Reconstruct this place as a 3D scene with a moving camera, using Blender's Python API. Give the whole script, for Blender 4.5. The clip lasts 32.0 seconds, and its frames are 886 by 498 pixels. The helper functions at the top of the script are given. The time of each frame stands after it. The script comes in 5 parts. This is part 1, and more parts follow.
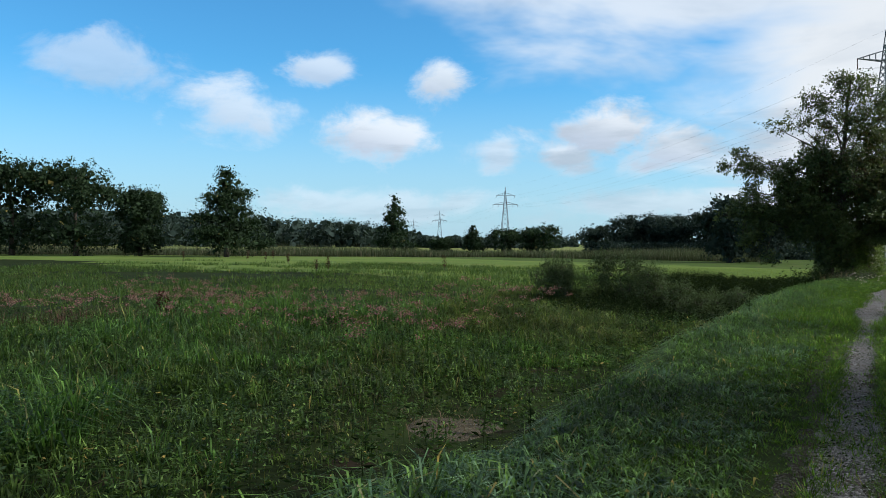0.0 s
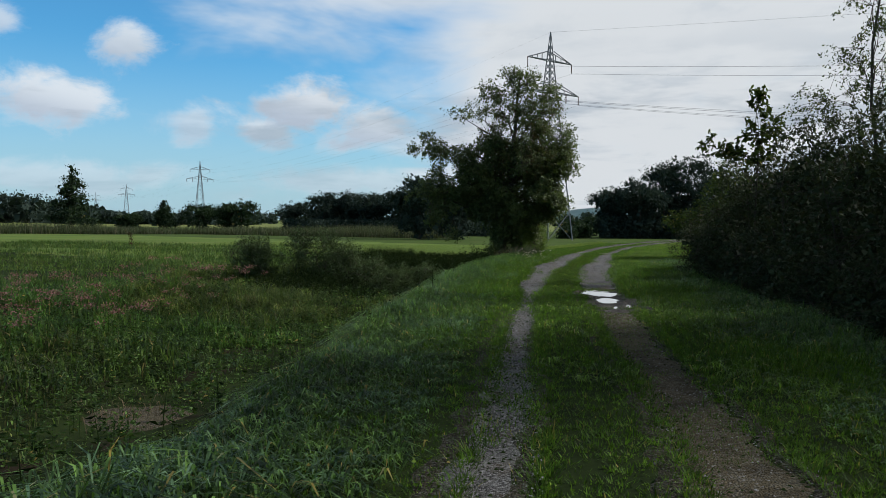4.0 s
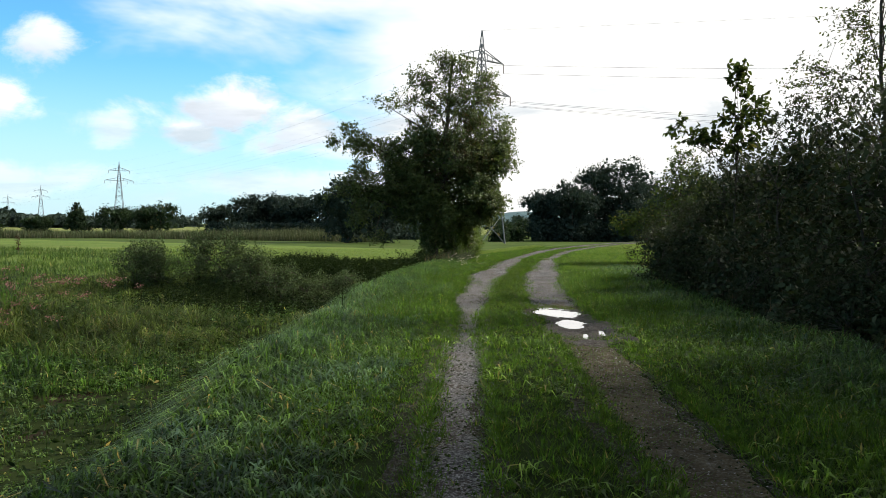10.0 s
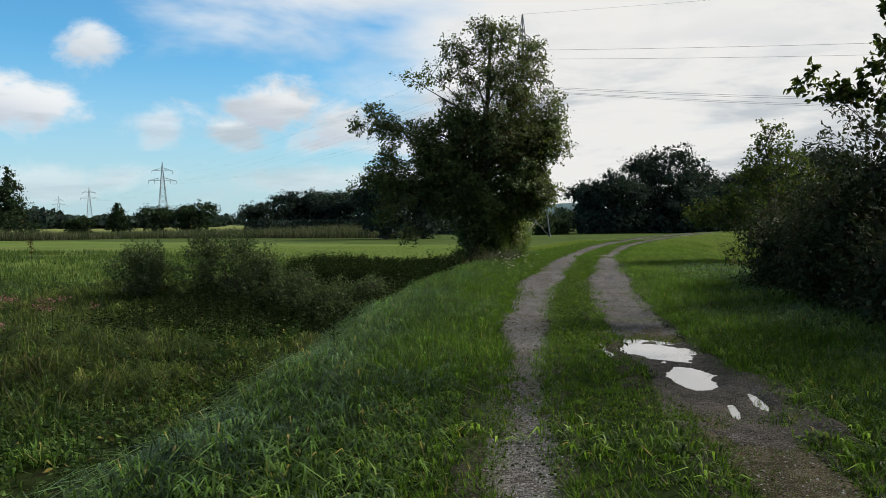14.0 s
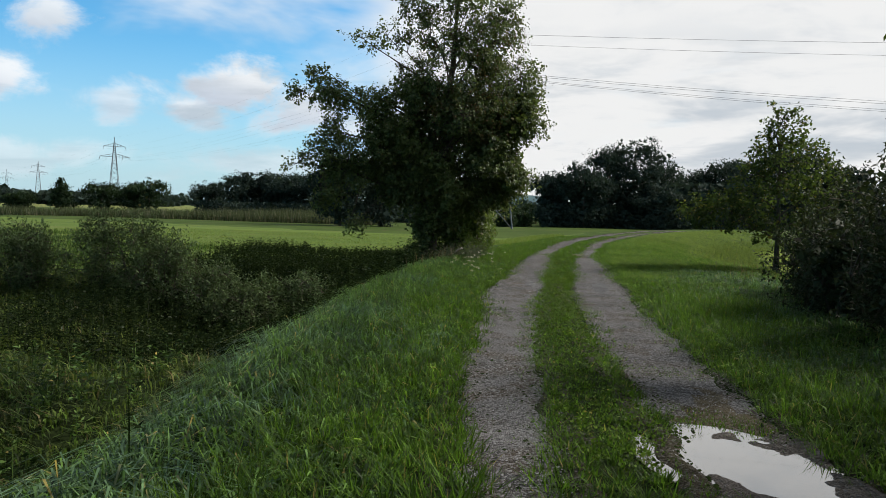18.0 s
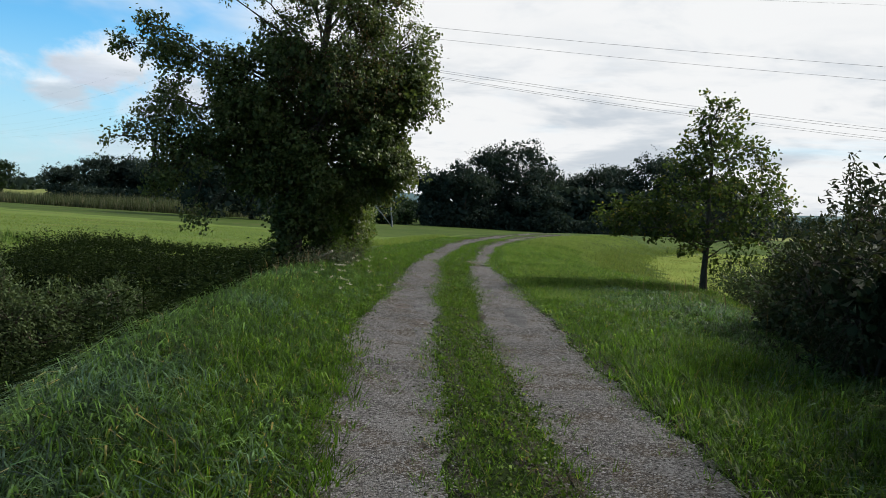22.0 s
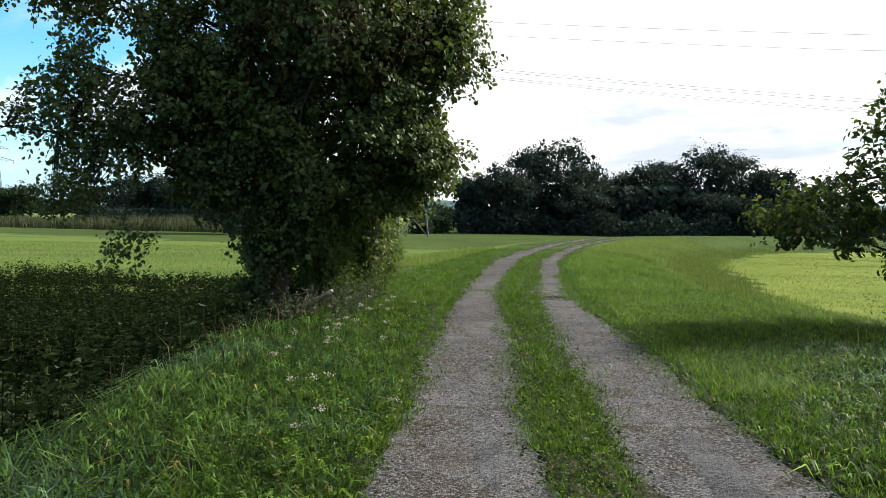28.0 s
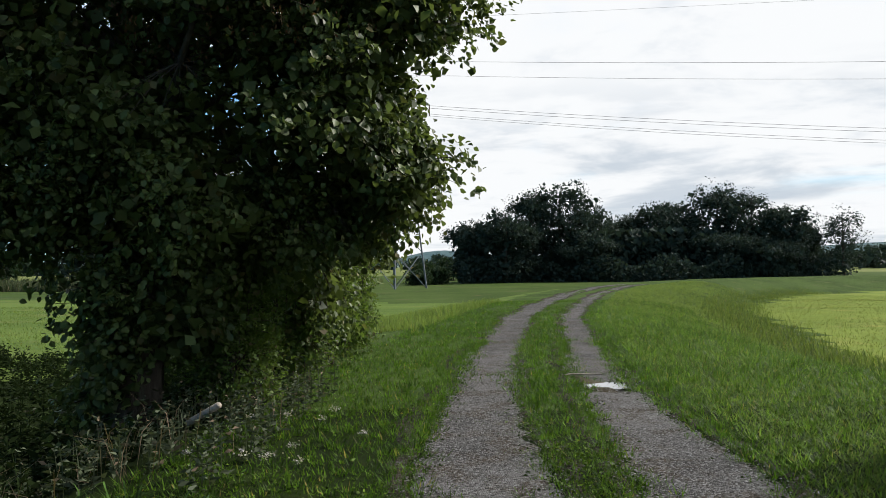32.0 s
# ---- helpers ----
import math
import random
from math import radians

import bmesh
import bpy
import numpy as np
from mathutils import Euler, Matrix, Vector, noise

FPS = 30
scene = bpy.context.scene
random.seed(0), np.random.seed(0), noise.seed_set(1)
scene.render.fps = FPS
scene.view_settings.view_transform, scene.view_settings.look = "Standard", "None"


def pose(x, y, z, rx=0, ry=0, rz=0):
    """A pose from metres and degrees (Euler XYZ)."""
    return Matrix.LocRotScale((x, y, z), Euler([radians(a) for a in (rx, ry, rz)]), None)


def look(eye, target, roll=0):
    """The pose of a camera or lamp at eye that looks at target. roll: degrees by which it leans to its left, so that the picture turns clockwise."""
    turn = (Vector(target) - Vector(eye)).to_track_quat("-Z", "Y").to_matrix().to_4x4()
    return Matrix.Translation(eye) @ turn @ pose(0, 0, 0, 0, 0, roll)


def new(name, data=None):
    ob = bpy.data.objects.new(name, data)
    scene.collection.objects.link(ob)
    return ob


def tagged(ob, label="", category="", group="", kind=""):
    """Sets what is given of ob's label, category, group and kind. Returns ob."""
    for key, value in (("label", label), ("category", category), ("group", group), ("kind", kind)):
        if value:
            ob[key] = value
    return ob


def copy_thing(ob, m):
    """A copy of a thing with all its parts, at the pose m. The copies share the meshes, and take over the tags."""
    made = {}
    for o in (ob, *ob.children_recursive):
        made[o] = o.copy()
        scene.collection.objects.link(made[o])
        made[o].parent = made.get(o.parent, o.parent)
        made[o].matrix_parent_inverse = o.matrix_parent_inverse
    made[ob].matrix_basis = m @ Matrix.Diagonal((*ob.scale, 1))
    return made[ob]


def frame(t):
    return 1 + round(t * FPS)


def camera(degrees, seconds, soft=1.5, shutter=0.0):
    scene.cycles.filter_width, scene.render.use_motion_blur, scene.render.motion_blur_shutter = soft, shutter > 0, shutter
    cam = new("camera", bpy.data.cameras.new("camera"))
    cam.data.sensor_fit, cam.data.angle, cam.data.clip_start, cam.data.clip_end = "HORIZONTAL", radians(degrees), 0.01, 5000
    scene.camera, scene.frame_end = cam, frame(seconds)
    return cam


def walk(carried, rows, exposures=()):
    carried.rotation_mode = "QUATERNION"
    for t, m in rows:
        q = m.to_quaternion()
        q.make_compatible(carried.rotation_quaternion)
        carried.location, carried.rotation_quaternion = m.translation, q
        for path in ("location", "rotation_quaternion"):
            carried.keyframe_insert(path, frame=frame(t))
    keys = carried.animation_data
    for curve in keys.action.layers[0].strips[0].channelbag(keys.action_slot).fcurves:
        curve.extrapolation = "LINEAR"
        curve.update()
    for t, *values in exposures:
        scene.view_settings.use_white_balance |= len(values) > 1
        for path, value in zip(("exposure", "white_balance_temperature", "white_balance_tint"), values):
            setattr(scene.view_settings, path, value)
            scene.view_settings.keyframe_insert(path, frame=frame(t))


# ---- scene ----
PATH = [
    (0.0, 0.00, -0.00, 1.59, 28.37, -0.49, -0.28),
    (0.5, 0.00, -0.00, 1.59, 27.60, -0.68, -0.28),
    (1.0, 0.00, -0.00, 1.59, 26.64, -1.03, -0.28),
    (1.5, 0.00, 0.00, 1.59, 26.30, -0.93, -0.54),
    (2.0, 0.02, 0.00, 1.59, 24.83, -0.90, -0.95),
    (2.5, 0.05, -0.00, 1.62, 22.21, -0.98, -0.55),
    (3.0, 0.08, -0.02, 1.63, 16.82, -1.02, -0.55),
    (3.5, 0.10, -0.04, 1.64, 10.97, -1.65, -0.76),
    (4.0, 0.13, -0.05, 1.63, 6.65, -2.02, -0.61),
    (4.5, 0.15, -0.06, 1.61, 2.60, -2.12, -0.67),
    (6.5, 0.21, 0.47, 1.62, -2.34, -3.75, -3.05),
    (7.0, 0.20, 0.91, 1.59, -4.56, -3.91, 0.06),
    (7.5, 0.20, 1.38, 1.58, -1.45, -6.67, -1.00),
    (8.0, 0.18, 1.90, 1.56, -0.45, -5.37, -1.06),
    (8.5, 0.14, 2.46, 1.58, 1.09, -4.71, -0.24),
    (9.0, 0.07, 3.03, 1.56, 1.60, -4.10, -0.24),
    (9.5, 0.01, 3.59, 1.56, 1.47, -2.82, 0.10),
    (10.0, -0.04, 4.17, 1.57, 1.63, -1.73, -0.57),
    (10.5, -0.08, 4.74, 1.60, -0.07, -2.28, -0.21),
    (11.0, -0.10, 5.32, 1.58, 1.86, -2.61, -1.55),
    (11.5, -0.15, 5.90, 1.61, 0.27, -2.90, -0.13),
    (12.0, -0.18, 6.48, 1.59, 1.60, -2.98, -2.02),
    (12.5, -0.17, 7.08, 1.64, -1.51, -2.39, 0.02),
    (13.0, -0.16, 7.70, 1.63, -0.06, -1.64, -1.06),
    (13.5, -0.16, 8.34, 1.61, 0.98, -2.73, 1.88),
    (14.0, -0.16, 8.98, 1.61, 4.69, -2.18, 0.51),
    (14.5, -0.13, 9.59, 1.62, 3.39, -2.29, 1.74),
    (15.0, -0.12, 10.18, 1.60, 5.26, -2.58, 0.48),
    (15.5, -0.14, 10.76, 1.60, 2.34, -2.70, 2.15),
    (17.5, -0.26, 12.99, 1.58, 2.01, -3.66, -0.30),
    (18.0, -0.26, 13.61, 1.60, 1.83, -3.00, -1.51),
    (18.5, -0.25, 14.21, 1.58, -3.24, -3.81, 0.22),
    (19.0, -0.24, 14.82, 1.59, -1.18, -4.22, -1.71),
    (19.5, -0.17, 15.42, 1.58, -4.47, -4.05, 0.29),
    (20.0, -0.14, 16.03, 1.58, -1.71, -4.42, -2.09),
    (20.5, -0.13, 16.64, 1.58, -4.65, -3.28, 0.74),
    (21.0, -0.14, 17.23, 1.58, -4.97, -3.78, -2.52),
    (21.5, -0.12, 17.79, 1.58, -8.13, -3.73, -0.75),
    (22.0, -0.10, 18.35, 1.57, -6.93, -2.85, -3.62),
    (22.5, -0.10, 18.91, 1.59, -6.91, -2.73, -1.52),
    (23.0, -0.08, 19.49, 1.60, -6.30, -1.66, -3.56),
    (23.5, -0.05, 20.11, 1.62, -7.22, -3.27, 0.19),
    (24.0, -0.03, 20.74, 1.64, -3.91, -3.16, -0.92),
    (24.5, 0.00, 21.35, 1.61, -8.32, -2.40, 1.66),
    (25.0, -0.00, 21.98, 1.59, -7.58, -3.14, -1.90),
    (25.5, -0.01, 22.61, 1.62, -10.14, -2.68, 1.46),
    (27.5, 0.27, 24.97, 1.61, -6.59, -1.86, 2.34),
    (28.0, 0.41, 25.68, 1.62, -4.30, -2.47, -1.21),
    (28.5, 0.53, 26.37, 1.60, -10.01, -1.59, 0.34),
    (29.0, 0.63, 27.08, 1.59, -7.41, -3.01, -1.85),
    (29.5, 0.70, 27.81, 1.61, -9.40, -2.69, 1.61),
    (30.0, 0.74, 28.55, 1.60, -2.93, -1.76, -1.03),
    (30.5, 0.82, 29.27, 1.59, -7.41, -1.90, 1.48),
    (31.0, 0.88, 30.02, 1.58, -1.10, 0.42, 0.77),
    (31.5, 0.97, 30.74, 1.59, -7.91, -0.48, 3.02),
    (32.0, 1.07, 31.46, 1.57, -4.27, 1.20, 0.58),
]

SKY_STRENGTH = 0.066
EXPOSURES = [(0.0, 0.65, 6200, 9), (2.5, 0.52, 6200, 8), (4.5, 0.4, 6350, 9), (7.0, 0.75, 6700, 10), (8.0, 1.55, 6850, 10), (9.0, 1.62, 6900, 10), (10.0, 1.12, 6900, 10), (11.0, 0.92, 6900, 10), (15.0, 0.6, 6800, 10), (19.0, 0.74, 6650, 10), (25.0, 0.82, 6600, 10), (28.0, 1.25, 6650, 10), (30.0, 1.08, 6650, 10), (32.0, 0.85, 6550, 10)]
cam = camera(58.95, 32.0, soft=0.8)
walk(cam, [(t, pose(x, y, z, 90 + pitch, roll, yaw)) for t, x, y, z, yaw, pitch, roll in PATH], EXPOSURES)

# ---- sky and sun ----
SUN_AZ, SUN_EL = 68.0, 38.0  # degrees clockwise from +y, and above the horizon


def nodes_of(owner):
    owner.use_nodes = True
    tree = owner.node_tree
    tree.nodes.clear()
    return tree


def node(tree, kind, ins=None, **props):
    n = tree.nodes.new(kind)
    for k, v in props.items():
        setattr_(n, k, v)
    for k, v in (ins or {}).items():
        if isinstance(v, bpy.types.NodeSocket):
            tree.links.new(v, n.inputs[k])
        else:
            n.inputs[k].default_value = v
    return n


def setattr_(n, k, v):
    if k == "operation":
        n.operation = v
    elif k == "data_type":
        n.data_type = v
    elif k == "blend_type":
        n.blend_type = v
    elif k == "interpolation_type":
        n.interpolation_type = v
    elif k == "clamp":
        n.use_clamp = v
    elif k == "distance":
        n.distance = v


def math_(tree, op, a, b=0.0, c=0.0, clamp=False):
    return node(tree, "ShaderNodeMath", {0: a, 1: b, 2: c}, operation=op, clamp=clamp).outputs[0]


def mix_(tree, fac, a, b, mode="MIX"):
    n = tree.nodes.new("ShaderNodeMix")
    n.data_type, n.blend_type = "RGBA", mode
    for s, v in ((0, fac), (6, a), (7, b)):
        if isinstance(v, bpy.types.NodeSocket):
            tree.links.new(v, n.inputs[s])
        else:
            n.inputs[s].default_value = v if s == 0 else (*v[:3], 1.0)
    return n.outputs[2]


def ramp_(tree, value, lo, hi):
    n = node(tree, "ShaderNodeMapRange", {0: value, 1: lo, 2: hi, 3: 0.0, 4: 1.0}, interpolation_type="SMOOTHSTEP")
    return n.outputs[0]


def noise_(tree, vector, scale, detail=4.0, rough=0.55, distort=0.0):
    return node(tree, "ShaderNodeTexNoise", {"Vector": vector, "Scale": scale, "Detail": detail, "Roughness": rough, "Distortion": distort}).outputs[0]


def build_sky():
    world = bpy.data.worlds.new("sky")
    scene.world = world
    tree = nodes_of(world)
    sky = tree.nodes.new("ShaderNodeTexSky")
    sky.sky_type, sky.sun_disc = "NISHITA", False
    sky.sun_elevation, sky.sun_rotation = radians(SUN_EL), radians(SUN_AZ)
    sky.air_density, sky.dust_density, sky.ozone_density = 1.0, 0.6, 1.5
    way = tree.nodes.new("ShaderNodeTexCoord").outputs["Generated"]
    sep = node(tree, "ShaderNodeSeparateXYZ", {0: way})
    x, y, z = sep.outputs
    az = math_(tree, "MULTIPLY", math_(tree, "ARCTAN2", x, y), 57.2958)
    el = math_(tree, "MULTIPLY", math_(tree, "ARCSINE", z), 57.2958)
    # flat layer of cloud seen from below
    up = math_(tree, "ADD", math_(tree, "MAXIMUM", z, 0.0), 0.12)
    flat = node(tree, "ShaderNodeCombineXYZ", {0: math_(tree, "DIVIDE", x, up), 1: math_(tree, "DIVIDE", y, up), 2: 0.0}).outputs[0]
    ang = node(tree, "ShaderNodeCombineXYZ", {0: math_(tree, "MULTIPLY", az, 0.1), 1: math_(tree, "MULTIPLY", el, 0.16), 2: 3.0}).outputs[0]
    fine = noise_(tree, ang, 2.0, 7.0, 0.62, 0.3)
    broad = noise_(tree, flat, 0.9, 5.0, 0.55, 0.4)
    # closed cover ahead, broken cover over the marsh
    lift = math_(tree, "MULTIPLY", math_(tree, "ADD", az, 16.0), -0.27)
    edge = math_(tree, "SUBTRACT", math_(tree, "SUBTRACT", el, 12.0), math_(tree, "MAXIMUM", lift, 0.0))
    veil = math_(tree, "ADD", math_(tree, "MULTIPLY", edge, 0.16), math_(tree, "MULTIPLY", math_(tree, "SUBTRACT", broad, 0.5), 3.0))
    sunny = math_(tree, "ADD", ramp_(tree, az, -20.0, 2.0), math_(tree, "MULTIPLY", math_(tree, "SUBTRACT", broad, 0.5), 1.5))
    layer = math_(tree, "MAXIMUM", math_(tree, "MULTIPLY", ramp_(tree, veil, -0.25, 0.7), 0.85), math_(tree, "MULTIPLY", ramp_(tree, sunny, 0.2, 0.9), math_(tree, "SUBTRACT", 1.0, math_(tree, "MULTIPLY", ramp_(tree, az, 60.0, 120.0), 0.6))))
    # separate heaps: azimuth, elevation, half widths
    heaps = None
    shades = None
    for a, e, wa, we, dense in ((-37.2, 12.2, 3.0, 1.2, 0.75), (-28.4, 11.2, 2.6, 1.8, 0.95), (-43.3, 9.0, 4.2, 2.4, 0.75), (-33.2, 7.6, 3.6, 2.1, 1.0),
                                (-15.9, 8.0, 3.8, 2.0, 1.1), (-11.5, 6.7, 4.6, 2.0, 0.95), (-19.4, 6.1, 2.6, 1.2, 0.9), (-24.3, 6.6, 3.0, 1.3, 0.7),
                                (-52.0, 12.0, 5.0, 2.0, 0.5), (-33.0, 2.6, 12.0, 1.3, 0.5), (-12.0, 2.8, 10.0, 1.3, 0.55)):
        da = math_(tree, "DIVIDE", math_(tree, "SUBTRACT", az, a), wa)
        de = math_(tree, "DIVIDE", math_(tree, "SUBTRACT", el, e), we)
        r = math_(tree, "SQRT", math_(tree, "ADD", math_(tree, "MULTIPLY", da, da), math_(tree, "MULTIPLY", de, de)))
        r = math_(tree, "ADD", r, math_(tree, "MULTIPLY", math_(tree, "SUBTRACT", fine, 0.5), 2.9))
        m = math_(tree, "MULTIPLY", math_(tree, "SUBTRACT", 1.0, ramp_(tree, r, 0.3, 1.2)), dense, clamp=True)
        low = math_(tree, "MULTIPLY", m, math_(tree, "SUBTRACT", 1.0, ramp_(tree, math_(tree, "ADD", de, math_(tree, "MULTIPLY", da, 0.4)), -0.7, 0.6)))
        heaps = m if heaps is None else math_(tree, "MAXIMUM", heaps, m)
        shades = low if shades is None else math_(tree, "MAXIMUM", shades, low)
    mask = math_(tree, "MAXIMUM", heaps, layer, clamp=True)
    # the cover thins out overhead
    mask = math_(tree, "MULTIPLY", mask, math_(tree, "SUBTRACT", 1.0, math_(tree, "MULTIPLY", ramp_(tree, el, 24.0, 46.0), 0.4)))
    haze = math_(tree, "MULTIPLY", math_(tree, "SUBTRACT", 1.0, ramp_(tree, el, 0.0, 13.0)), 0.72)
    white = mix_(tree, ramp_(tree, az, -32.0, 6.0), (8.2, 8.8, 9.4), (8.0, 8.2, 8.4))
    white = mix_(tree, math_(tree, "MULTIPLY", shades, 0.75), white, (4.5, 5.3, 6.6))
    dim = math_(tree, "MULTIPLY", ramp_(tree, noise_(tree, flat, 1.7, 5.0, 0.6, 0.3), 0.5, 0.72), 0.5)
    white = mix_(tree, dim, white, (5.0, 5.7, 6.5))
    # grey banks of cloud low over the horizon
    bank = node(tree, "ShaderNodeCombineXYZ", {0: math_(tree, "MULTIPLY", az, 0.06), 1: math_(tree, "MULTIPLY", el, 0.26), 2: 7.0}).outputs[0]
    grey = math_(tree, "MULTIPLY", ramp_(tree, noise_(tree, bank, 1.5, 5.0, 0.55, 0.3), 0.46, 0.66), math_(tree, "MULTIPLY", math_(tree, "SUBTRACT", 1.0, ramp_(tree, el, 7.0, 15.0)), 0.75))
    white = mix_(tree, grey, white, (4.3, 5.0, 5.8))
    blue = mix_(tree, 1.0, sky.outputs[0], mix_(tree, ramp_(tree, el, 18.0, 42.0), (0.55, 1.3, 1.66), (0.5, 0.78, 0.9)), "MULTIPLY")
    blue = mix_(tree, haze, blue, (5.3, 6.8, 8.1))
    colour = mix_(tree, mask, blue, white)
    back = node(tree, "ShaderNodeBackground", {"Color": colour, "Strength": SKY_STRENGTH})
    out = tree.nodes.new("ShaderNodeOutputWorld")
    tree.links.new(back.outputs[0], out.inputs[0])
    lamp = bpy.data.lights.new("sun", "SUN")
    lamp.energy, lamp.angle, lamp.color = 4.2, radians(8.0), (1.0, 0.97, 0.93)
    sun = new("sun", lamp)
    a, e = radians(SUN_AZ), radians(SUN_EL)
    d = Vector((math.sin(a) * math.cos(e), math.cos(a) * math.cos(e), math.sin(e)))
    sun.matrix_world = look(d * 300, (0, 0, 0))


build_sky()


# ---- materials ----
def leafy(name, dark, light, dry=(0.16, 0.13, 0.04), dry_amount=0.04, rough=0.5, through_=0.35, patch=0.35, patch_scale=0.25, dew=0.0, spec=0.05, brown=0.0, clump=0.0):
    """Foliage: every leaf or blade its own shade, broad patches of drier and lusher growth, light passing through."""
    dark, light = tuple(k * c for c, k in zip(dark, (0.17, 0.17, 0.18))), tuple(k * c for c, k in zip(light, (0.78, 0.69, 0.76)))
    m = bpy.data.materials.new(name)
    tree = nodes_of(m)
    geo = tree.nodes.new("ShaderNodeNewGeometry")
    rnd = geo.outputs["Random Per Island"]
    pos = geo.outputs["Position"]
    col = mix_(tree, math_(tree, "POWER", rnd, 2.0), dark, light)
    big = ramp_(tree, noise_(tree, pos, patch_scale, 3.0), 0.35, 0.68)
    lush = tuple(0.5 * (a + b) for a, b in zip(dark, light))
    col = mix_(tree, math_(tree, "MULTIPLY", big, patch), col, tuple(c * k for c, k in zip(lush, (1.45, 1.3, 1.1))))
    r2 = math_(tree, "FRACT", math_(tree, "MULTIPLY", rnd, 37.7))
    col = mix_(tree, math_(tree, "LESS_THAN", r2, dry_amount), col, dry)
    if brown:
        r4 = math_(tree, "FRACT", math_(tree, "MULTIPLY", rnd, 53.1))
        where = math_(tree, "MULTIPLY", ramp_(tree, noise_(tree, node(tree, "ShaderNodeMapping", {0: pos, 1: (31.0, 7.0, 0.0), 3: (0.6, 1.0, 1.0)}).outputs[0], 0.3, 4.0), 0.5, 0.66), ramp_(tree, r4, 0.1, 0.6))
        col = mix_(tree, math_(tree, "MULTIPLY", where, brown), col, (0.062, 0.042, 0.028))
    if dew:
        r3 = math_(tree, "FRACT", math_(tree, "MULTIPLY", rnd, 91.3))
        col = mix_(tree, math_(tree, "MULTIPLY", math_(tree, "MULTIPLY", ramp_(tree, r3, 0.1, 0.8), ramp_(tree, noise_(tree, pos, 0.55, 3.0), 0.45, 0.62)), dew), col, (0.085, 0.15, 0.115))
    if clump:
        # lush and thin tufts; painted dark and bright, like shaded gaps between sunlit tips
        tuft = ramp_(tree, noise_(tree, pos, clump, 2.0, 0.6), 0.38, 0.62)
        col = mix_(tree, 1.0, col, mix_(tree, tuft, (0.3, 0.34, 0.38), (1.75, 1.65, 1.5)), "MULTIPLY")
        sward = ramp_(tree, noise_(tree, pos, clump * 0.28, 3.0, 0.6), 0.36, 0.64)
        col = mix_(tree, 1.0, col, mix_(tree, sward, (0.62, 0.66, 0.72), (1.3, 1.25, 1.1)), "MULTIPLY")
    bsdf = node(tree, "ShaderNodeBsdfPrincipled", {"Base Color": col, "Roughness": rough + 0.1, "Specular IOR Level": spec})
    trans = node(tree, "ShaderNodeBsdfTranslucent", {"Color": mix_(tree, 0.5, col, (light[0] * 1.4, light[1] * 1.5, light[2] * 0.75))})
    both = node(tree, "ShaderNodeMixShader", {0: through_, 1: bsdf.outputs[0], 2: trans.outputs[0]})
    out = tree.nodes.new("ShaderNodeOutputMaterial")
    tree.links.new(both.outputs[0], out.inputs[0])
    return m


def surface(name, a, b, c=None, scale=0.5, fine=12.0, rough=0.9, bump=0.3, stretch=(1, 1, 1), metal=0.0, spec=0.02, c_at=(0.55, 0.7), bump_dist=0.02, chips=0.0, chip_mix=0.7):
    """A rough surface in two or three colours, mixed at a broad and a fine scale."""
    m = bpy.data.materials.new(name)
    tree = nodes_of(m)
    pos = tree.nodes.new("ShaderNodeNewGeometry").outputs["Position"]
    pos = node(tree, "ShaderNodeMapping", {0: pos, 3: stretch}).outputs[0]
    n1, n2 = noise_(tree, pos, scale, 5.0), noise_(tree, pos, fine, 6.0, 0.65)
    col = mix_(tree, ramp_(tree, math_(tree, "ADD", math_(tree, "MULTIPLY", n1, 0.6), math_(tree, "MULTIPLY", n2, 0.4)), 0.36, 0.62), a, b)
    if c:
        col = mix_(tree, ramp_(tree, noise_(tree, pos, scale * 2.3, 6.0, 0.6), *c_at), col, c)
    n3 = noise_(tree, pos, fine * 2.5, 4.0, 0.7)
    if chips:
        vor = node(tree, "ShaderNodeTexVoronoi", {"Vector": pos, "Scale": chips})
        one = node(tree, "ShaderNodeSeparateColor", {0: vor.outputs["Color"]}).outputs[0]
        col = mix_(tree, math_(tree, "MULTIPLY", ramp_(tree, one, 0.55, 1.0), chip_mix), col, (0.19, 0.185, 0.178))
        col = mix_(tree, math_(tree, "MULTIPLY", ramp_(tree, one, 0.4, 0.0), chip_mix), col, (0.022, 0.021, 0.02))
        n3 = math_(tree, "SUBTRACT", n3, vor.outputs["Distance"])
    bmp = node(tree, "ShaderNodeBump", {"Strength": bump, "Distance": bump_dist, "Height": n3})
    bsdf = node(tree, "ShaderNodeBsdfPrincipled", {"Base Color": col, "Roughness": rough, "Metallic": metal, "Specular IOR Level": spec, "Normal": bmp.outputs[0]})
    out = tree.nodes.new("ShaderNodeOutputMaterial")
    tree.links.new(bsdf.outputs[0], out.inputs[0])
    return m


def stone_mat(name, dark, light):
    m = bpy.data.materials.new(name)
    tree = nodes_of(m)
    geo = tree.nodes.new("ShaderNodeNewGeometry")
    col = mix_(tree, geo.outputs["Random Per Island"], dark, light)
    col = mix_(tree, math_(tree, "MULTIPLY", noise_(tree, geo.outputs["Position"], 60.0), 0.5), col, (0.2, 0.19, 0.18))
    bsdf = node(tree, "ShaderNodeBsdfPrincipled", {"Base Color": col, "Roughness": 0.85})
    out = tree.nodes.new("ShaderNodeOutputMaterial")
    tree.links.new(bsdf.outputs[0], out.inputs[0])
    return m


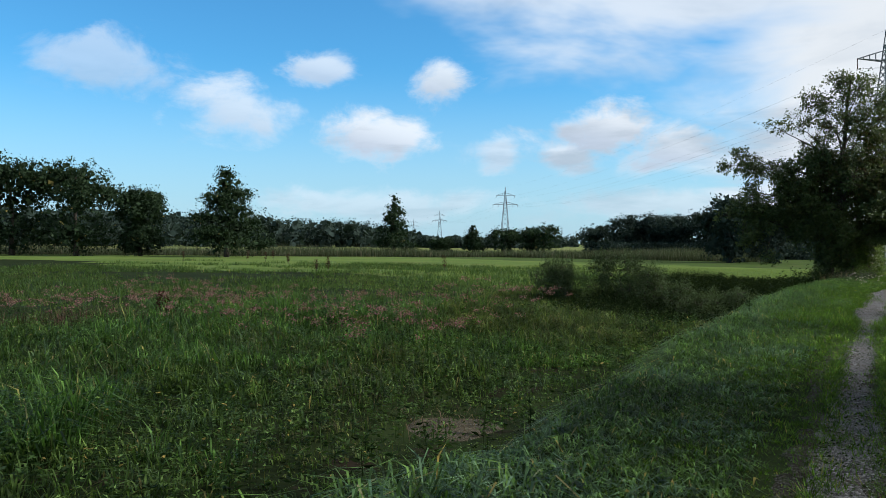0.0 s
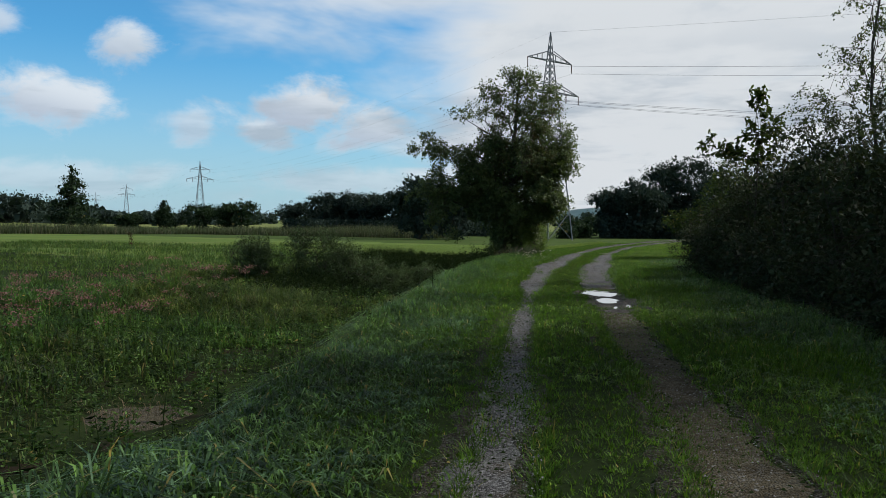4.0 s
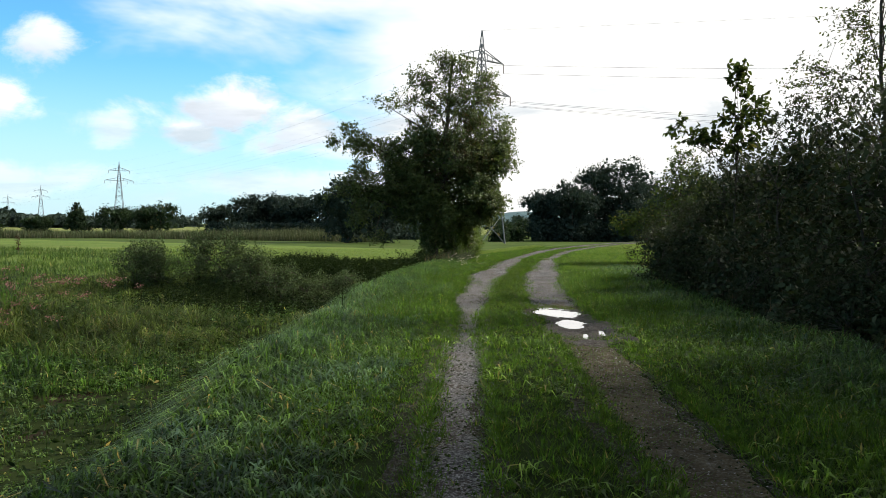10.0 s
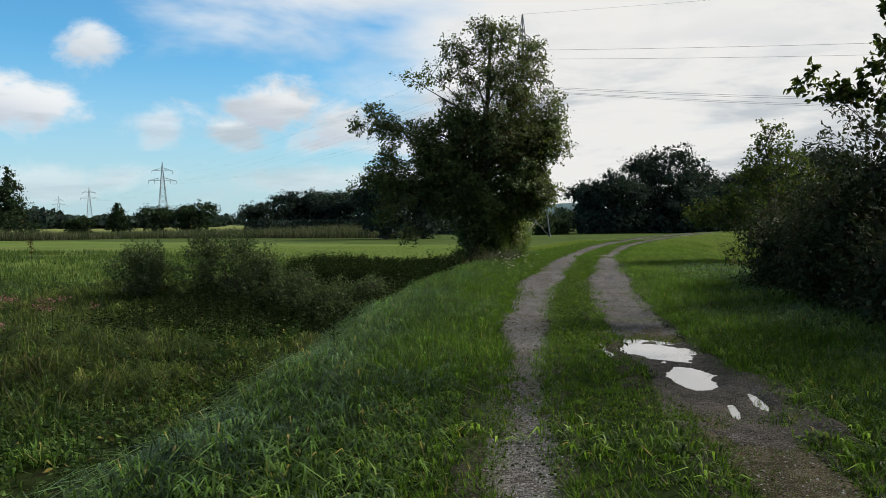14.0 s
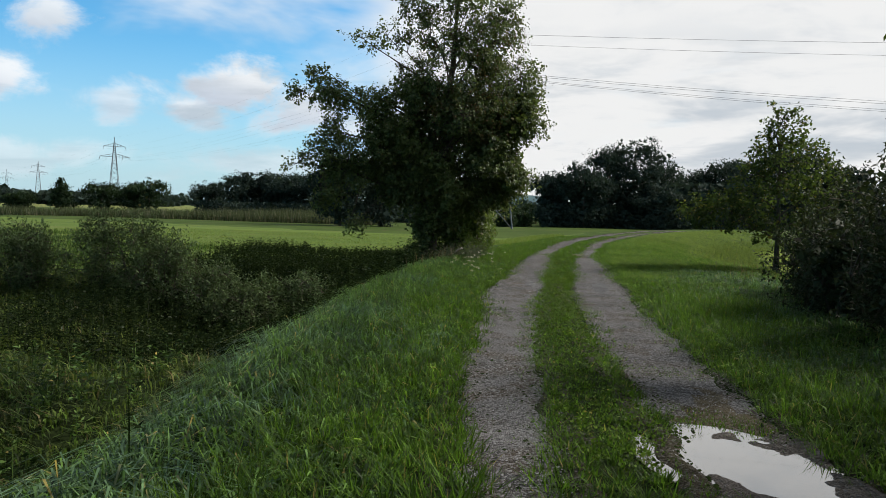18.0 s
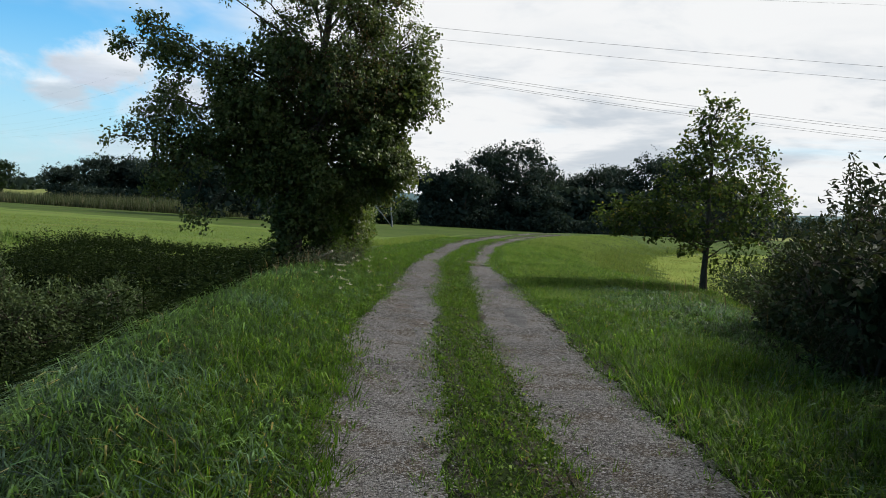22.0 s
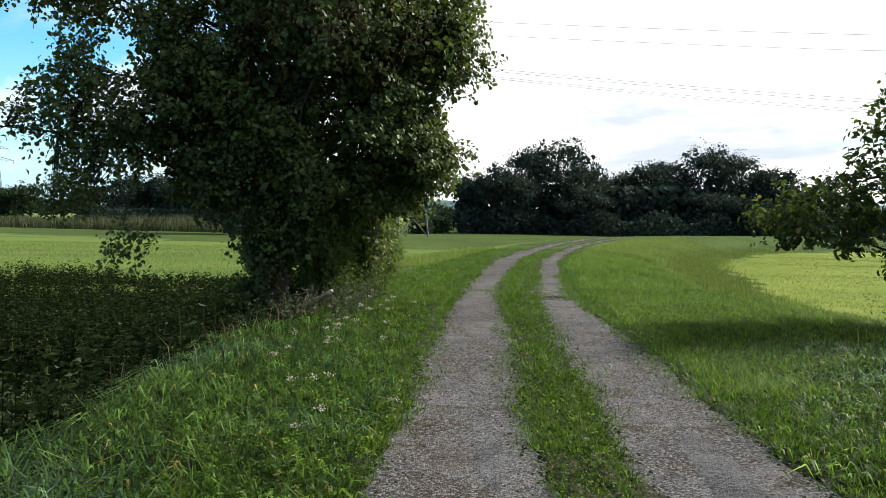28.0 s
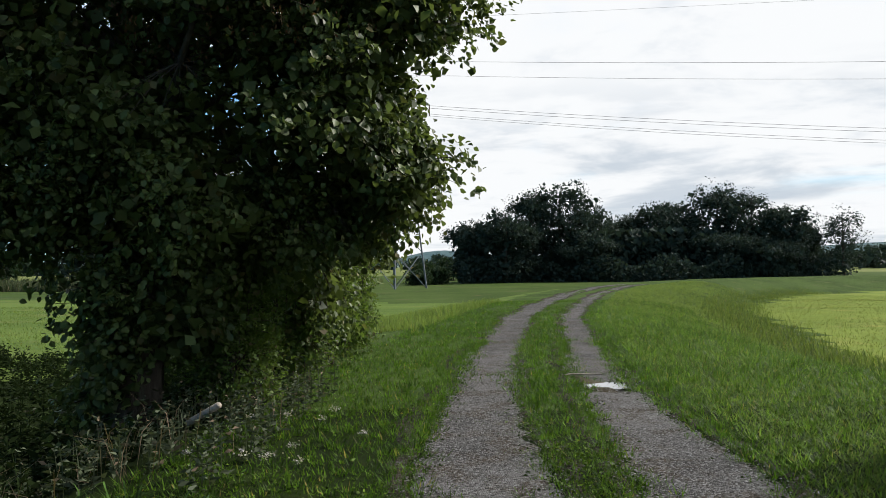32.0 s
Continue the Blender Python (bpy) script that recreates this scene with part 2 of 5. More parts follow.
def plain(name, col, rough=0.6, metal=0.0):
    return surface(name, tuple(0.85 * c for c in col), tuple(1.1 * c for c in col), scale=3.0, fine=25.0, rough=rough, metal=metal, bump=0.1)


def water_mat():
    m = bpy.data.materials.new("puddle_water")
    tree = nodes_of(m)
    pos = tree.nodes.new("ShaderNodeNewGeometry").outputs["Position"]
    bmp = node(tree, "ShaderNodeBump", {"Strength": 0.03, "Distance": 0.01, "Height": noise_(tree, pos, 9.0)})
    bsdf = node(tree, "ShaderNodeBsdfPrincipled", {"Base Color": (0.06, 0.055, 0.045, 1), "Roughness": 0.03, "IOR": 1.5, "Specular IOR Level": 1.0, "Coat Weight": 1.0, "Coat Roughness": 0.02, "Normal": bmp.outputs[0]})
    out = tree.nodes.new("ShaderNodeOutputMaterial")
    tree.links.new(bsdf.outputs[0], out.inputs[0])
    return m


# turf and marsh soil painted near black, for the shade between blades
M_TURF = surface("shade_dark_turf_soil", (0.008, 0.013, 0.004), (0.016, 0.025, 0.006), (0.022, 0.018, 0.01), scale=0.8, fine=9.0, c_at=(0.6, 0.8))
M_SWARD = surface("grass_sward", (0.03, 0.05, 0.013), (0.052, 0.08, 0.02), (0.065, 0.08, 0.026), scale=0.3, fine=4.0, bump=0.8, bump_dist=0.08)
M_MARSH = surface("shade_dark_marsh_soil", (0.008, 0.012, 0.004), (0.016, 0.024, 0.007), (0.018, 0.014, 0.009), scale=0.5, fine=7.0)
M_MEADOW = surface("mown_meadow", (0.058, 0.09, 0.021), (0.088, 0.126, 0.029), (0.105, 0.118, 0.036), scale=0.10, fine=1.4, bump=0.5, bump_dist=0.08, stretch=(0.55, 1.5, 1), c_at=(0.5, 0.72))
M_HAY = surface("mown_hay_meadow", (0.10, 0.135, 0.024), (0.135, 0.17, 0.032), (0.17, 0.175, 0.045), scale=0.2, fine=1.6, bump=0.5, bump_dist=0.08, c_at=(0.5, 0.75))
M_ROUGH = surface("rough_pasture", (0.03, 0.05, 0.012), (0.05, 0.075, 0.018), (0.07, 0.07, 0.03), scale=0.15, fine=2.0)
M_FAR = surface("far_field", (0.07, 0.10, 0.03), (0.14, 0.15, 0.05), (0.26, 0.23, 0.11), scale=0.008, fine=0.08, bump=0.1)
M_GRAVEL = surface("gravel_rut", chips=70.0, chip_mix=0.85, a=(0.044, 0.042, 0.04), b=(0.12, 0.114, 0.107), c=(0.06, 0.049, 0.037), scale=0.9, fine=26.0, bump=0.9, bump_dist=0.02, rough=0.92, c_at=(0.46, 0.62))
M_MUD = surface("wet_mud", (0.035, 0.03, 0.024), (0.075, 0.062, 0.05), (0.1, 0.09, 0.08), scale=2.5, fine=16.0, bump=0.9, bump_dist=0.04, rough=0.75, spec=0.08, chips=50.0, chip_mix=0.3)
M_DRYMUD = surface("trodden_mud", (0.04, 0.033, 0.02), (0.085, 0.07, 0.043), (0.10, 0.09, 0.065), scale=1.8, fine=10.0, bump=0.9, bump_dist=0.04, chips=55.0, chip_mix=0.3)
M_EDGE = surface("edge_soil", (0.018, 0.017, 0.01), (0.048, 0.041, 0.027), (0.03, 0.04, 0.014), scale=2.0, fine=18.0, bump=1.0, bump_dist=0.03, chips=55.0, chip_mix=0.35)
M_RUST = surface("rusty_gravel", (0.05, 0.042, 0.034), (0.11, 0.092, 0.078), scale=4.0, fine=40.0, bump=0.9, bump_dist=0.02, chips=70.0, chip_mix=0.6)
M_DUSTY = surface("dusty_gravel", (0.085, 0.083, 0.082), (0.17, 0.166, 0.163), scale=3.0, fine=30.0, bump=1.0, bump_dist=0.04, rough=0.92, chips=70.0, chip_mix=0.6)
M_STONES = stone_mat("gravel_stones", (0.035, 0.034, 0.033), (0.17, 0.168, 0.166))
M_WATER = water_mat()
M_BARK = surface("bark", (0.035, 0.028, 0.022), (0.085, 0.07, 0.055), (0.06, 0.07, 0.045), scale=2.5, fine=18.0, bump=0.9, stretch=(1, 1, 0.25))
M_PALEWOOD = surface("pale_cut_wood", (0.18, 0.15, 0.12), (0.3, 0.26, 0.21), scale=5.0, fine=40.0)
M_STEEL = plain("galvanised_steel", (0.14, 0.15, 0.16), 0.7, 0.2)
M_WIRE = plain("aluminium_wire", (0.09, 0.095, 0.1), 0.6, 0.2)
M_INSUL = plain("brown_insulator", (0.09, 0.05, 0.035), 0.3)
# blue-grey haze of distance painted into the hill colour
M_HILL = surface("hazed_hill_woods", (0.05, 0.085, 0.095), (0.08, 0.12, 0.12), (0.14, 0.18, 0.15), scale=0.006, fine=0.05, bump=0.0)
M_RIDGE = surface("ridge_forest", (0.022, 0.042, 0.035), (0.035, 0.06, 0.05), scale=0.02, fine=0.15, bump=0.8, bump_dist=3.0)

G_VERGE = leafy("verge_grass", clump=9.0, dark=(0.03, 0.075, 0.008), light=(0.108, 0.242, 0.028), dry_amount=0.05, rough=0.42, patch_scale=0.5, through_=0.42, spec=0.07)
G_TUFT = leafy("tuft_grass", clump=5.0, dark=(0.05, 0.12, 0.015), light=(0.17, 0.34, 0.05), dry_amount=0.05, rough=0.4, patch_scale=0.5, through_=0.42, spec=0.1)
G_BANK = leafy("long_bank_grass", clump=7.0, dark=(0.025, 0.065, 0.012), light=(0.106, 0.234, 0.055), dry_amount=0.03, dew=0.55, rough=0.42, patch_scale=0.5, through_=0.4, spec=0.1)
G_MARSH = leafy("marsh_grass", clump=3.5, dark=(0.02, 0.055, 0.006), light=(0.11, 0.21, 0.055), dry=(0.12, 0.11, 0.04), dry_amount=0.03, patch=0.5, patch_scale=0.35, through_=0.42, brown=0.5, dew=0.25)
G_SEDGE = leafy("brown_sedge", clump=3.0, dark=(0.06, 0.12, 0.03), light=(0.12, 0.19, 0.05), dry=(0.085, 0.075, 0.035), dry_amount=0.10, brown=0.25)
G_REED = leafy("reed_band", (0.075, 0.115, 0.055), (0.10, 0.135, 0.07), dry=(0.13, 0.115, 0.075), dry_amount=0.14, patch_scale=0.06)
G_MEADOW = leafy("meadow_grass", (0.14, 0.22, 0.055), (0.22, 0.34, 0.085), dry_amount=0.05, patch_scale=0.15, through_=0.45)
G_HAY = leafy("mown_hay", (0.24, 0.32, 0.08), (0.25, 0.33, 0.09), dry_amount=0.06, patch_scale=0.2)
G_STRIP = leafy("strip_grass", (0.10, 0.17, 0.04), (0.165, 0.25, 0.06), dry_amount=0.05, patch_scale=0.15, through_=0.4)
G_LIME = leafy("lime_marsh_grass", clump=4.0, dark=(0.05, 0.13, 0.025), light=(0.115, 0.26, 0.06), dry=(0.14, 0.14, 0.05), dry_amount=0.06, patch_scale=0.4, through_=0.45, spec=0.12)
G_BROWN = leafy("brown_marsh_herbs", (0.08, 0.075, 0.035), (0.10, 0.085, 0.05), dry=(0.10, 0.05, 0.04), dry_amount=0.2, patch=0.0)
G_STALK = leafy("dry_stalks", (0.13, 0.11, 0.06), (0.26, 0.22, 0.13), dry_amount=0.0, patch=0.0)
L_HAZEL = leafy("hazel_leaves", spec=0.2, dark=(0.15, 0.24, 0.075), light=(0.14, 0.205, 0.055), dry=(0.10, 0.085, 0.03), dry_amount=0.03, rough=0.42, patch_scale=0.5, through_=0.3)
L_SEED = leafy("seed_bunches", (0.12, 0.08, 0.04), (0.15, 0.10, 0.05), dry=(0.12, 0.06, 0.03), dry_amount=0.3, patch=0.0)
L_WILLOW = leafy("willow_leaves", spec=0.08, dark=(0.07, 0.108, 0.045), light=(0.064, 0.092, 0.04), dry=(0.045, 0.035, 0.02), dry_amount=0.05, rough=0.55, patch_scale=0.4, through_=0.16)
L_ASH = leafy("young_tree_leaves", (0.03, 0.055, 0.015), (0.09, 0.14, 0.03), dry_amount=0.03)
L_OAK = leafy("oak_leaves", spec=0.15, dark=(0.04, 0.075, 0.018), light=(0.09, 0.148, 0.036), dry=(0.2, 0.15, 0.03), dry_amount=0.04, through_=0.45)
L_ALDER = leafy("alder_leaves", (0.05, 0.095, 0.042), (0.042, 0.08, 0.034), dry_amount=0.01, patch_scale=0.12, patch=0.3, through_=0.2)
# blue raised in this leaf colour to stand for haze over far woods
L_WOOD = leafy("hazed_wood_leaves", spec=0.02, dark=(0.085, 0.135, 0.10), light=(0.055, 0.09, 0.07), dry_amount=0.0, patch_scale=0.08, patch=0.3, through_=0.15)
L_WEED = leafy("weed_leaves", clump=6.0, spec=0.08, dark=(0.11, 0.25, 0.03), light=(0.13, 0.26, 0.04), dry_amount=0.03, rough=0.4)
L_BUSH = leafy("grey_willow_leaves", (0.11, 0.19, 0.08), (0.115, 0.18, 0.075), dry=(0.06, 0.065, 0.04), dry_amount=0.04, through_=0.25)
L_PRIVET = leafy("privet_leaves", (0.12, 0.22, 0.04), (0.14, 0.24, 0.045), dry=(0.10, 0.08, 0.04), dry_amount=0.06, through_=0.35, spec=0.15)
# nettles darkened further: part of the ditch's shade is put into this colour
L_NETTLE = leafy("shade_dark_herbs", rough=0.7, spec=0.0, dark=(0.03, 0.055, 0.02), light=(0.03, 0.052, 0.018), dry=(0.05, 0.06, 0.04), dry_amount=0.04, through_=0.2)
L_DUSTY = leafy("dusty_nettle_leaves", (0.10, 0.15, 0.085), (0.11, 0.15, 0.085), dry=(0.12, 0.09, 0.06), dry_amount=0.08, through_=0.2)
L_TURF = leafy("turf_leaves", clump=10.0, dark=(0.06, 0.13, 0.02), light=(0.12, 0.22, 0.035), dry_amount=0.02, through_=0.25)
L_MARSH = leafy("marsh_herb_leaves", clump=3.0, dark=(0.06, 0.13, 0.035), light=(0.085, 0.17, 0.05), dry_amount=0.03, through_=0.25)
P_PINK = leafy("pink_flowers", (0.26, 0.13, 0.13), (0.36, 0.2, 0.19), dry=(0.2, 0.13, 0.10), dry_amount=0.2, patch=0.0)
P_WHITE = leafy("white_flowers", (0.5, 0.5, 0.45), (0.75, 0.75, 0.7), dry_amount=0.0, patch=0.0)
P_RUST = leafy("dock_seed_heads", (0.05, 0.028, 0.018), (0.10, 0.05, 0.03), dry_amount=0.0, patch=0.0)


# ---- mesh helpers ----
RNG = np.random.default_rng(7)


def mesh_from(name, verts, groups, mats, smooth=False, mat_index=None):
    """One mesh from an array of corners and a list of face arrays (n, 3) or (n, 4)."""
    me = bpy.data.meshes.new(name)
    verts = np.ascontiguousarray(verts, dtype=np.float32)
    loops = np.concatenate([g.reshape(-1) for g in groups]).astype(np.int32)
    sizes = np.concatenate([np.full(len(g), g.shape[1]) for g in groups])
    starts = np.concatenate([[0], np.cumsum(sizes)[:-1]]).astype(np.int32)
    me.vertices.add(len(verts))
    me.vertices.foreach_set("co", verts.reshape(-1))
    me.loops.add(len(loops))
    me.loops.foreach_set("vertex_index", loops)
    me.polygons.add(len(starts))
    me.polygons.foreach_set("loop_start", starts)
    if mat_index is not None:
        me.polygons.foreach_set("material_index", np.asarray(mat_index, dtype=np.int32))
    if smooth:
        me.polygons.foreach_set("use_smooth", np.ones(len(starts), dtype=bool))
    me.update(calc_edges=True)
    for m in mats:
        me.materials.append(m)
    return me


def link(name, me, parent=None, label="", category="", group="", kind=""):
    ob = new(name, me)
    ob.parent = parent
    return tagged(ob, label, category, group, kind)


def unit(v):
    return v / np.maximum(np.linalg.norm(v, axis=-1, keepdims=True), 1e-9)


def blades(base, h, w, az, lean, curl=1.0):
    """Bent grass blades of two triangles."""
    n = len(base)
    side = np.stack([-np.sin(az), np.cos(az), np.zeros(n)], -1) * (w / 2)[:, None]
    out = np.stack([np.cos(az), np.sin(az), np.zeros(n)], -1)
    z = np.array([0, 0, 1.0])
    mid = base + z * (h * 0.55)[:, None] + out * (h * lean * 0.3)[:, None]
    tip = base + z * (h * (1 - 0.45 * lean * curl))[:, None] + out * (h * lean)[:, None]
    v = np.stack([base, mid + side, mid - side, tip], 1).reshape(-1, 3)
    i = np.arange(n)[:, None] * 4
    return v, [i + np.array([[0, 1, 2]]), i + np.array([[2, 1, 3]])]


def leaves(centre, along, size, width=0.6, fold=0.15, full=False, facing=None):
    """Leaves as folded diamonds, or with full as six-cornered blades, each along its own way."""
    n = len(centre)
    along = unit(along)
    other = unit(np.cross(RNG.normal(size=(n, 3)) if facing is None else facing, along))
    nor = np.cross(along, other)
    L = size[:, None]
    W = L * width * 0.5
    if full:
        a = centre - along * L * 0.5
        t = centre + along * L * 0.5
        up = nor * L * fold
        b = centre - along * L * 0.2
        c = centre + along * L * 0.18
        v = np.stack([a, b + other * W + up, c + other * W * 0.85 + up, t, c - other * W * 0.85 + up, b - other * W + up], 1).reshape(-1, 3)
        i = np.arange(n)[:, None] * 6
        return v, [i + np.array([[0, 1, 2, 3]]), i + np.array([[0, 3, 4, 5]])]
    v = np.stack([centre - along * L * 0.5, centre + other * W + nor * L * fold, centre + along * L * 0.5, centre - other * W + nor * L * fold], 1).reshape(-1, 3)
    i = np.arange(n)[:, None] * 4
    return v, [i + np.array([[0, 1, 2, 3]])]


def join(parts):
    vs, gs, off = [], [], 0
    for v, g in parts:
        vs.append(v)
        gs += [k + off for k in g]
        off += len(v)
    return np.concatenate(vs), gs


def tube(points, radii, sides=6):
    """A tapered tube along a line of points."""
    p = np.asarray(points, float)
    r = np.asarray(radii, float)
    t = unit(np.gradient(p, axis=0))
    ref = np.array([0.31, 0.95, 0.05])
    a = unit(np.cross(t, ref))
    b = np.cross(t, a)
    ang = np.linspace(0, 2 * np.pi, sides, endpoint=False)
    ring = p[:, None] + r[:, None, None] * (np.cos(ang)[None, :, None] * a[:, None] + np.sin(ang)[None, :, None] * b[:, None])
    v = ring.reshape(-1, 3)
    k = np.arange(len(p) - 1)[:, None] * sides
    j = np.arange(sides)[None]
    j2 = (j + 1) % sides
    q = np.stack([k + j, k + j2, k + sides + j2, k + sides + j], -1).reshape(-1, 4)
    return v, [q]


def bars(pairs, r, sides=4):
    """Straight bars between pairs of points, in one mesh."""
    return join([tube([a, b], [r, r], sides) for a, b in pairs])


def bend(a, b, sag, n=6):
    t = np.linspace(0, 1, n)[:, None]
    a, b, sag = np.asarray(a, float), np.asarray(b, float), np.asarray(sag, float)
    return a + (b - a) * t + sag * (4 * t * (1 - t))


# ---- the lie of the land ----
PUDDLES = ((1.56, 18.83, 0.47, 0.68, 12), (1.69, 17.1, 0.26, 0.78, -3), (2.07, 16.15, 0.065, 0.46, -4), (1.76, 15.8, 0.04, 0.3, -8), (3.98, 41.65, 0.24, 0.24, -15))  # x, y, half widths, turn
LINE = np.array([(0.78, -60), (0.78, -20), (0.78, 0), (0.75, 9), (0.82, 15.5), (1.0, 22), (1.42, 28), (1.75, 30.4), (2.03, 32.7), (2.43, 36), (3.2, 42),
                 (4.4, 48), (5.95, 55), (7.75, 61), (9.4, 66), (12.0, 73.5), (17, 85), (24, 96), (33, 105), (45, 112), (60, 116), (80, 117), (115, 112), (180, 92), (300, 60)], float)


def dense_line():
    s = np.concatenate([[0], np.cumsum(np.linalg.norm(np.diff(LINE, axis=0), axis=1))])
    q = np.arange(0, s[-1], 0.5)
    p = np.stack([np.interp(q, s, LINE[:, k]) for k in (0, 1)], -1)
    ker = np.hanning(13)
    ker /= ker.sum()
    for k in (0, 1):
        p[:, k] = np.convolve(np.pad(p[:, k], 6, mode="reflect", reflect_type="odd"), ker, mode="valid")
    return p


AXIS = dense_line()
AXT = unit(np.gradient(AXIS, axis=0))
AXS = np.arange(len(AXIS)) * 0.5 - 60.0  # length along the dyke, zero beside the start


def along(s, d):
    """World x, y at length s along the dyke and d to its right."""
    i = np.clip((np.asarray(s) + 60.0) * 2, 0, len(AXIS) - 1.001)
    k = i.astype(int)
    f = (i - k)[..., None]
    p = AXIS[k] * (1 - f) + AXIS[k + 1] * f
    t = unit(AXT[k] * (1 - f) + AXT[k + 1] * f)
    return p[..., 0] + t[..., 1] * d, p[..., 1] - t[..., 0] * d


def locate(x, y):
    """Length along the dyke and distance to its right, for arrays of places."""
    x, y = np.ravel(x).astype(float), np.ravel(y).astype(float)
    s, d = np.empty(len(x)), np.empty(len(x))
    ax = AXIS[::2]
    for a in range(0, len(x), 20000):
        q = np.stack([x[a:a + 20000], y[a:a + 20000]], -1)
        d2 = (q ** 2).sum(1)[:, None] - 2 * q @ ax.T + (ax ** 2).sum(1)[None]
        k = np.argmin(d2, 1) * 2
        off = q - AXIS[k]
        t = AXT[k]
        s[a:a + 20000] = AXS[k] + (off * t).sum(1)
        d[a:a + 20000] = off[:, 0] * t[:, 1] - off[:, 1] * t[:, 0]
    return s, d


WAVES = [(RNG.normal(size=2) * f, RNG.uniform(0, 6.28), 1 / f ** 0.8) for f in (0.25, 0.4, 0.6, 0.9, 1.4, 2.2, 3.3, 5.0) for _ in range(2)]


def lumps(x, y, k=1.0):
    """Smooth unevenness between about -1 and 1."""
    return sum(a * np.sin(k * (w[0] * x + w[1] * y) + p) for w, p, a in WAVES) / 9.0


RUT_S = [-60, 0, 15, 20, 24, 28, 36, 42, 55, 75]
RUT_L = [0.45, 0.45, 0.58, 0.85, 1.15, 1.3, 1.25, 1.0, 0.9, 0.75]
RUT_R = [0.8, 0.8, 0.88, 1.15, 1.35, 1.4, 1.28, 0.9, 0.72, 0.6]


def rut(s, right):
    """Centre and width of a wheel rut."""
    w = np.interp(s, RUT_S, RUT_R if right else RUT_L)
    c = np.interp(s, [0, 10, 20, 28, 42, 60], [0.83, 0.82, 0.86, 0.86, 0.78, 0.8])
    return (c if right else -c), w


def soft(t):
    t = np.clip(t, 0, 1)
    return t * t * (3 - 2 * t)


def land(x, y, s=None, d=None):
    shape = np.shape(x)
    x, y = np.ravel(x).astype(float), np.ravel(y).astype(float)
    if s is None:
        s, d = locate(x, y)
    S = [0, 22, 30, 38, 48, 60, 110]
    sl, bl, zl = np.interp(s, S, [3.0, 3.1, 3.3, 3.2, 2.6, 2.4, 2.4]), np.interp(s, S, [5.0, 5.0, 5.6, 6.6, 9, 10, 9]), np.interp(s, S, [-1.2, -1.25, -1.35, -1.1, -0.8, -0.9, -1.3])
    sr, br, zr = np.interp(s, S, [3.7, 3.7, 4.2, 5.4, 2.6, 2.3, 2.0]), np.interp(s, S, [7.0, 7.0, 8.5, 12, 9.5, 9.5, 8.5]), np.interp(s, S, [-1.5, -1.5, -1.4, -1.3, -1.3, -1.3, -1.3])
    z = np.where(d < 0, zl * soft((-d - sl) / (bl - sl)), zr * soft((d - sr) / (br - sr)))
    near = np.exp(-(np.hypot(x - 2, y - 20) / 70) ** 2)
    flat = np.exp(-(d / 2.4) ** 2)
    # mounds and hollows of the marsh
    wet = soft((-d - 4.4) / 2.0) * (1 - soft((y - 26) / 8)) * soft((x + 45) / 15)
    z = z + wet * (0.42 * np.maximum(0, lumps(x + 3, y, 1.1)) + 0.45 * np.exp(-(((x + 10) / 3.2) ** 2 + ((y - 21.5) / 2.6) ** 2)) - 0.15 * np.exp(-(((x + 5.9) / 1.6) ** 2 + ((y - 12.2) / 2.6) ** 2)))
    z = z + lumps(x, y) * 0.10 * near * (1 - 0.85 * flat)
    z = z - 0.04 * soft((np.abs(d) - 0.5) / 2.5) * (np.abs(d) < 8)
    for right in (0, 1):
        c, w = rut(s, right)
        z = z - 0.035 * np.exp(-((d - c) / (w * 0.5)) ** 4) * (s < 80)
    # hollow of the old ditch beside the dyke, before the big tree
    z = z - 0.75 * np.exp(-(((x + 6.0) / 2.2) ** 2 + ((y - 31.5) / 6.0) ** 2))
    for cx, cy, rx, ry, turn in PUDDLES:
        t = radians(turn)
        qx, qy = (x - cx) * math.cos(t) + (y - cy) * math.sin(t), (y - cy) * math.cos(t) - (x - cx) * math.sin(t)
        z = z - 0.045 * np.exp(-((qx / rx) ** 2 + (qy / ry) ** 2))
    far = soft((np.hypot(x, y) - 250) / 500)
    z = z * (1 - far) + far * -1.6
    return z.reshape(shape)


def axis_steps(lo, hi, a, b, step, grow=1.22):
    mid = list(np.arange(a, b + 1e-6, step))
    up, dn, s = [], [], step
    v = b
    while v < hi:
        s *= grow
        v += s
        up.append(min(v, hi))
    v, s = a, step
    while v > lo:
        s *= grow
        v -= s
        dn.append(max(v, lo))
    return np.array(dn[::-1] + mid + up)


